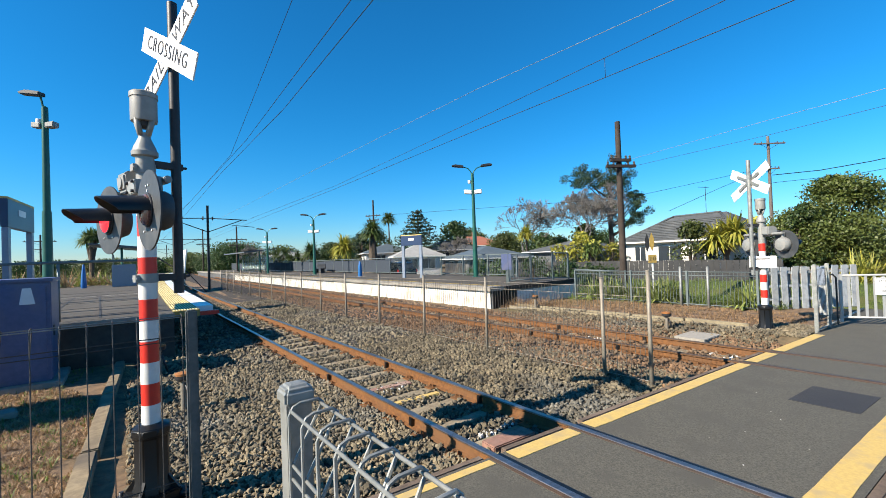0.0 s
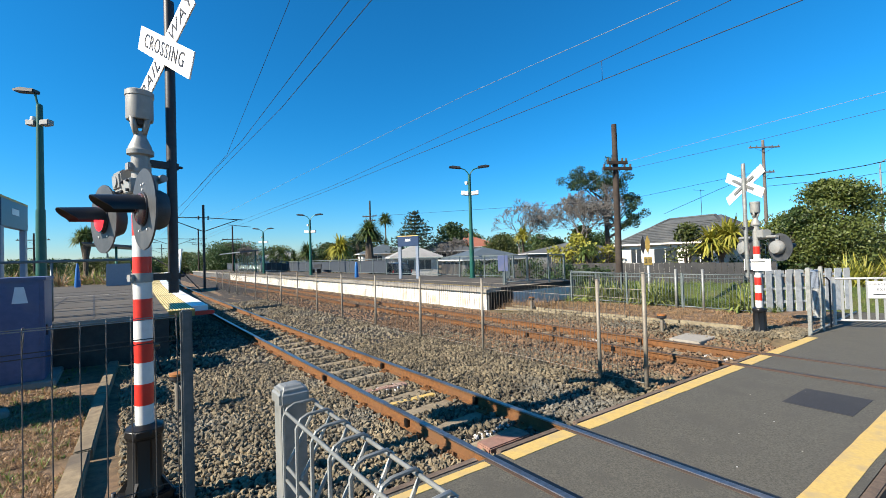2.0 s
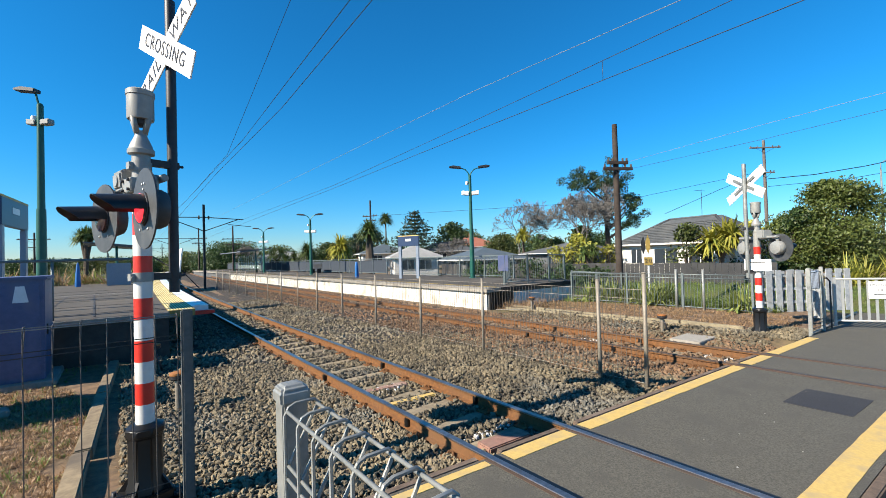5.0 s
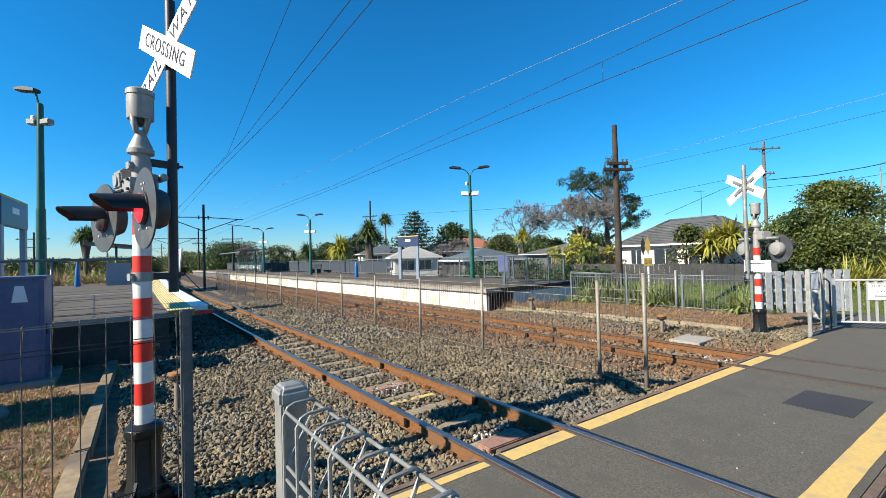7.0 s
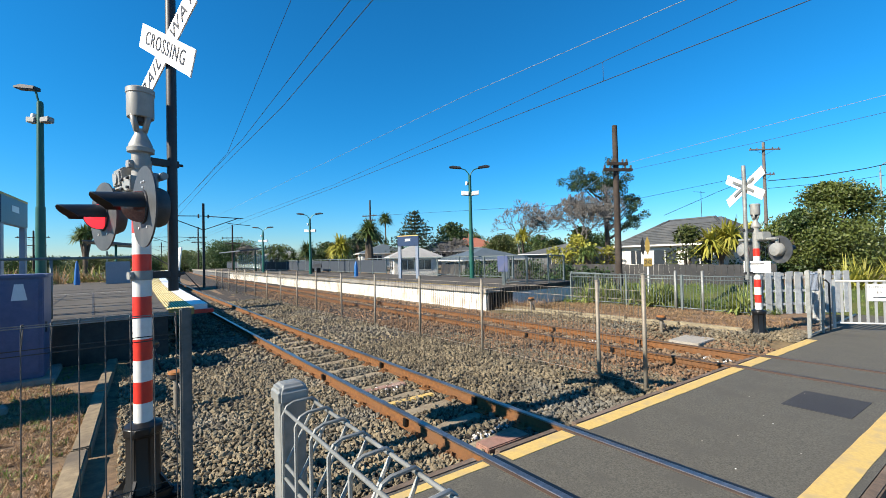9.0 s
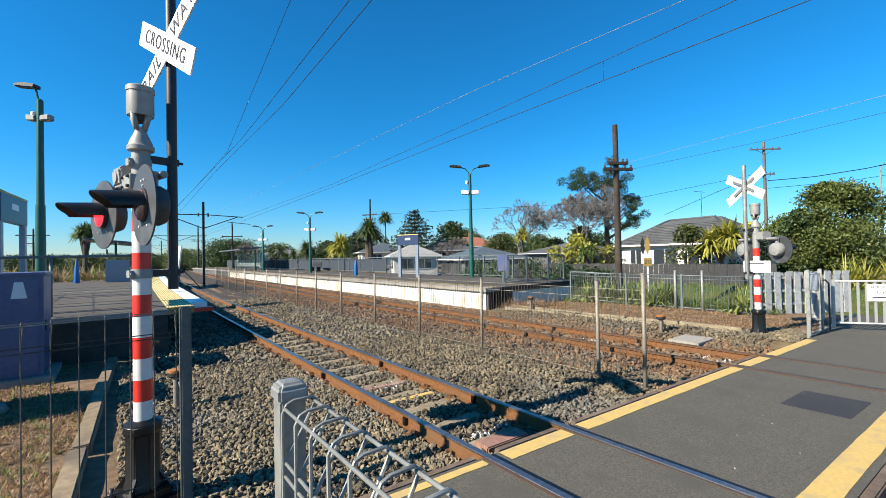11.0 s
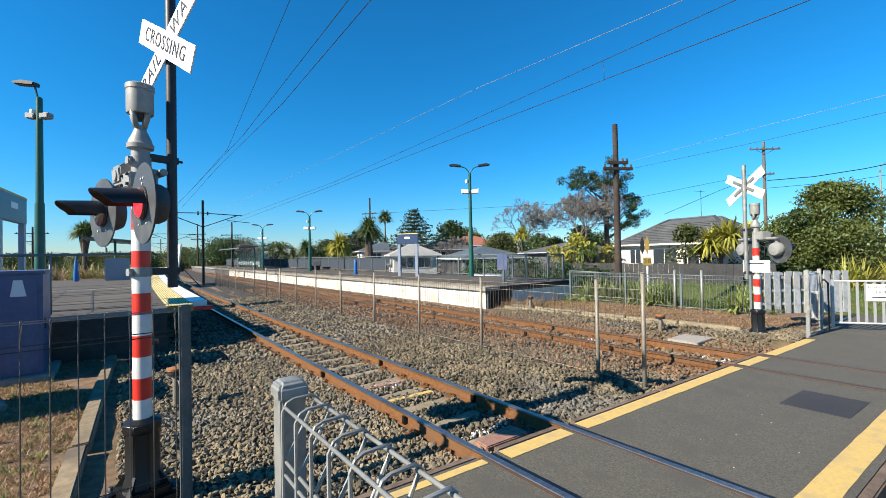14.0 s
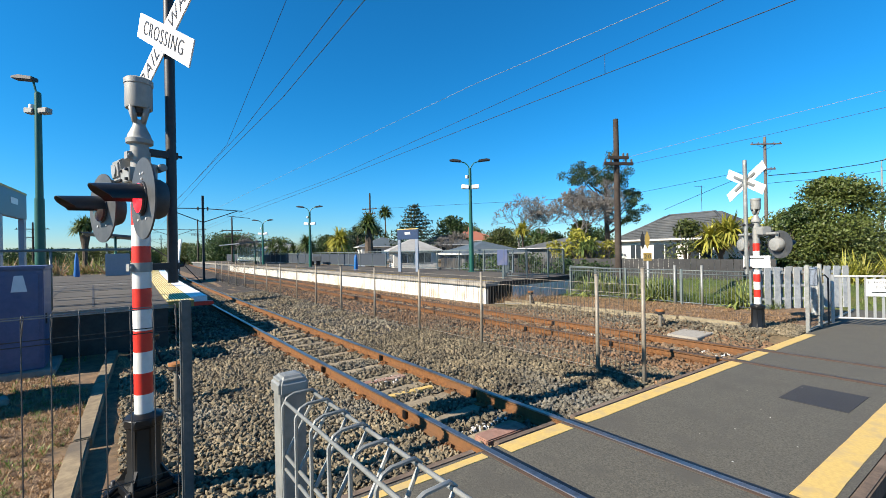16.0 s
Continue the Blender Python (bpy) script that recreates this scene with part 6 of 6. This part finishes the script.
# small stones, weeds and litter by the crossing
for i in range(8):
    x, y = rng.uniform(4.2, 7.8), rng.uniform(1.0, 2.5)
    solo("stone_chip", G().lathe([(0.003, 0), (0.008, 0.002), (0.006, 0.006), (0.002, 0.007)], 6), M_CONC if i % 4 else M_QUARTZ, "small loose stone chip on the asphalt", "stone chip", "stone chips", "", 0, pose(x, y, -0.006, 0, 0, rng.uniform(0, 360)))
tufts("weeds", 10.2, 11.6, 2.6, 9.5, 260, 0.10, L_DRY, "sparse dry weeds beside the far track")
tufts("weeds", 0.0, 0.5, 4.6, 10.5, 180, 0.12, L_DRY, "sparse dry weeds at the ballast edge")
tufts("weeds", 11.4, 13.5, 9.8, 11.3, 300, 0.45, L_DRY, "tall dry stalks at the platform end")
hose = [(10.75, 10.6, -0.03), (11.0, 10.2, -0.02), (11.3, 9.9, -0.02), (11.5, 9.75, -0.02)]
solo("cable_duct", G().path(hose, 0.014, 8), M_CONC, "pale plastic cable duct lying on the stones", "cable duct")
for k, pts in enumerate(([(0.02, 4.5, 0.0), (-0.12, 4.35, -0.04), (-0.05, 4.1, -0.05), (0.15, 4.05, 0.0)], [(0.3, 4.35, 0.02), (0.45, 4.3, -0.03), (0.5, 4.5, -0.06)])):
    solo("cable", G().path(pts, 0.022, 8), M_BLACK, "black cable looped beside the signal base", "cable", "signal cables")


# ---- cars ----
def car(name, body_m, label, L=4.4, W=1.75, H=1.5):
    """A hatchback that faces its own +x, on the ground at z = 0."""
    t = thing(name, label, "car", "cars")
    lower = [(-L / 2, 0.35), (-L / 2 + 0.05, 0.95), (-L / 2 + 0.15, 1.0), (0.8, 0.95), (L / 2 - 0.3, 0.80), (L / 2, 0.6), (L / 2, 0.3), (L / 2 - 0.3, 0.22), (-L / 2 + 0.3, 0.22)]
    part("body", G().prism(lower, -W / 2, W / 2), body_m, t, "", 0.06)
    cabin = [(-L / 2 + 0.12, 0.96), (-L / 2 + 0.45, H - 0.08), (-L / 2 + 0.8, H), (0.1, H), (0.45, H - 0.06), (1.25, 0.93)]
    part("cabin", G().prism(cabin, -W / 2 + 0.08, W / 2 - 0.08), body_m, t, "", 0.05)
    for s in (-1, 1):
        y0, y1 = sorted((s * (W / 2 - 0.085), s * (W / 2 - 0.07)))
        part("side_window", G().prism([(-0.75, 1.0), (-0.75, H - 0.14), (0.15, H - 0.14), (0.95, 1.0)], y0, y1), M_PANE, t, "dark side window")
        part("rear_side_window", G().prism([(-L / 2 + 0.42, 1.0), (-L / 2 + 0.62, H - 0.14), (-0.85, H - 0.14), (-0.85, 1.0)], y0, y1), M_PANE, t, "dark side window")
        y0, y1 = sorted((s * (W / 2 - 0.02), s * (W / 2 + 0.012)))
        part("tail_lamp", G().box(-L / 2 - 0.01, -L / 2 + 0.22, y0, y1, 0.72, 0.95), M_TAIL, t, "red tail lamp", 0.01)
        part("door_handle", G().box(-0.5, -0.3, y0, y1, 0.86, 0.89), M_DARKSTEEL, t)
        for x in (-L / 2 + 0.8, L / 2 - 0.85):
            wh = part("wheel", G().cyl((x, s * (W / 2 - 0.2), 0.31), (x, s * (W / 2 + 0.01), 0.31), 0.31, n=20), M_TYRE, t, "black tyre")
            part("rim", G().cyl((x, s * (W / 2), 0.31), (x, s * (W / 2 + 0.02), 0.31), 0.2, n=16), M_GALV, wh, "alloy rim")
    part("rear_window", G().prism([(-L / 2 + 0.13, 1.02), (-L / 2 + 0.42, H - 0.14), (-L / 2 + 0.38, H - 0.14), (-L / 2 + 0.09, 1.02)], -W / 2 + 0.2, W / 2 - 0.2), M_PANE, t, "dark rear window")
    return t


WHITE_CAR = car("white_car", M_CARWHITE, "white hatchback driving along the road", 4.4, 1.75, 1.58)
BLUE_CAR = car("blue_car", M_CARBLUE, "dark blue hatchback driving along the road", 4.1, 1.7, 1.45)
DARK_CAR = car("dark_car", M_CARDARK, "dark car moving slowly behind the platform fence", 4.2, 1.75, 1.55)


def motions():
    road_z = -0.92
    v, y126 = 9.4, 6.1
    walk(WHITE_CAR, [(t, pose(18.3, y126 + v * (t - 12.6), road_z, 0, 0, 90)) for t in (0, 5, 10, 11.5, 12.5, 13.5, 15, 16)])
    walk(BLUE_CAR, [(t, pose(18.3, 5.3 + 13.0 * (t - 15.0), road_z, 0, 0, 90)) for t in (0, 5, 10, 13, 14.5, 15, 15.5, 16)])
    walk(DARK_CAR, [(t, pose(18.05, y, 0.0, 0, 0, 90)) for t, y in ((0, 29.9), (1.0, 30.0), (2.5, 30.4), (3.5, 34.0), (6, 52), (16, 140))])
    # the two lights of each signal flash in turn: the lens shows its glowing or its dull face
    period, first = 0.687, 0.10
    for rot, s, seat in ROTORS:
        near = s > 0
        m0 = lambda a: seat @ Matrix.Rotation(radians(a), 4, 'Z')
        a = 180 if near else 0
        rows = [(0.0, m0(a))]
        k = 0
        while True:
            tt = first + k * period / 2
            if tt > 15.93:
                break
            f0 = round(tt * FPS) + {10: 1, 23: -1, 39: -1}.get(k, 0)  # the relay is a little uneven
            for j in (0, 1, 2, 3):
                q = (f0 + j - 2) / FPS
                if q > rows[-1][0] + 0.001:
                    rows.append((q, m0(a + 60 * j)))
            a += 180
            k += 1
        rows.append((16.0, m0(a)) if rows[-1][0] < 15.97 else (16.1, m0(a)))
        walk(rot, rows)


motions()
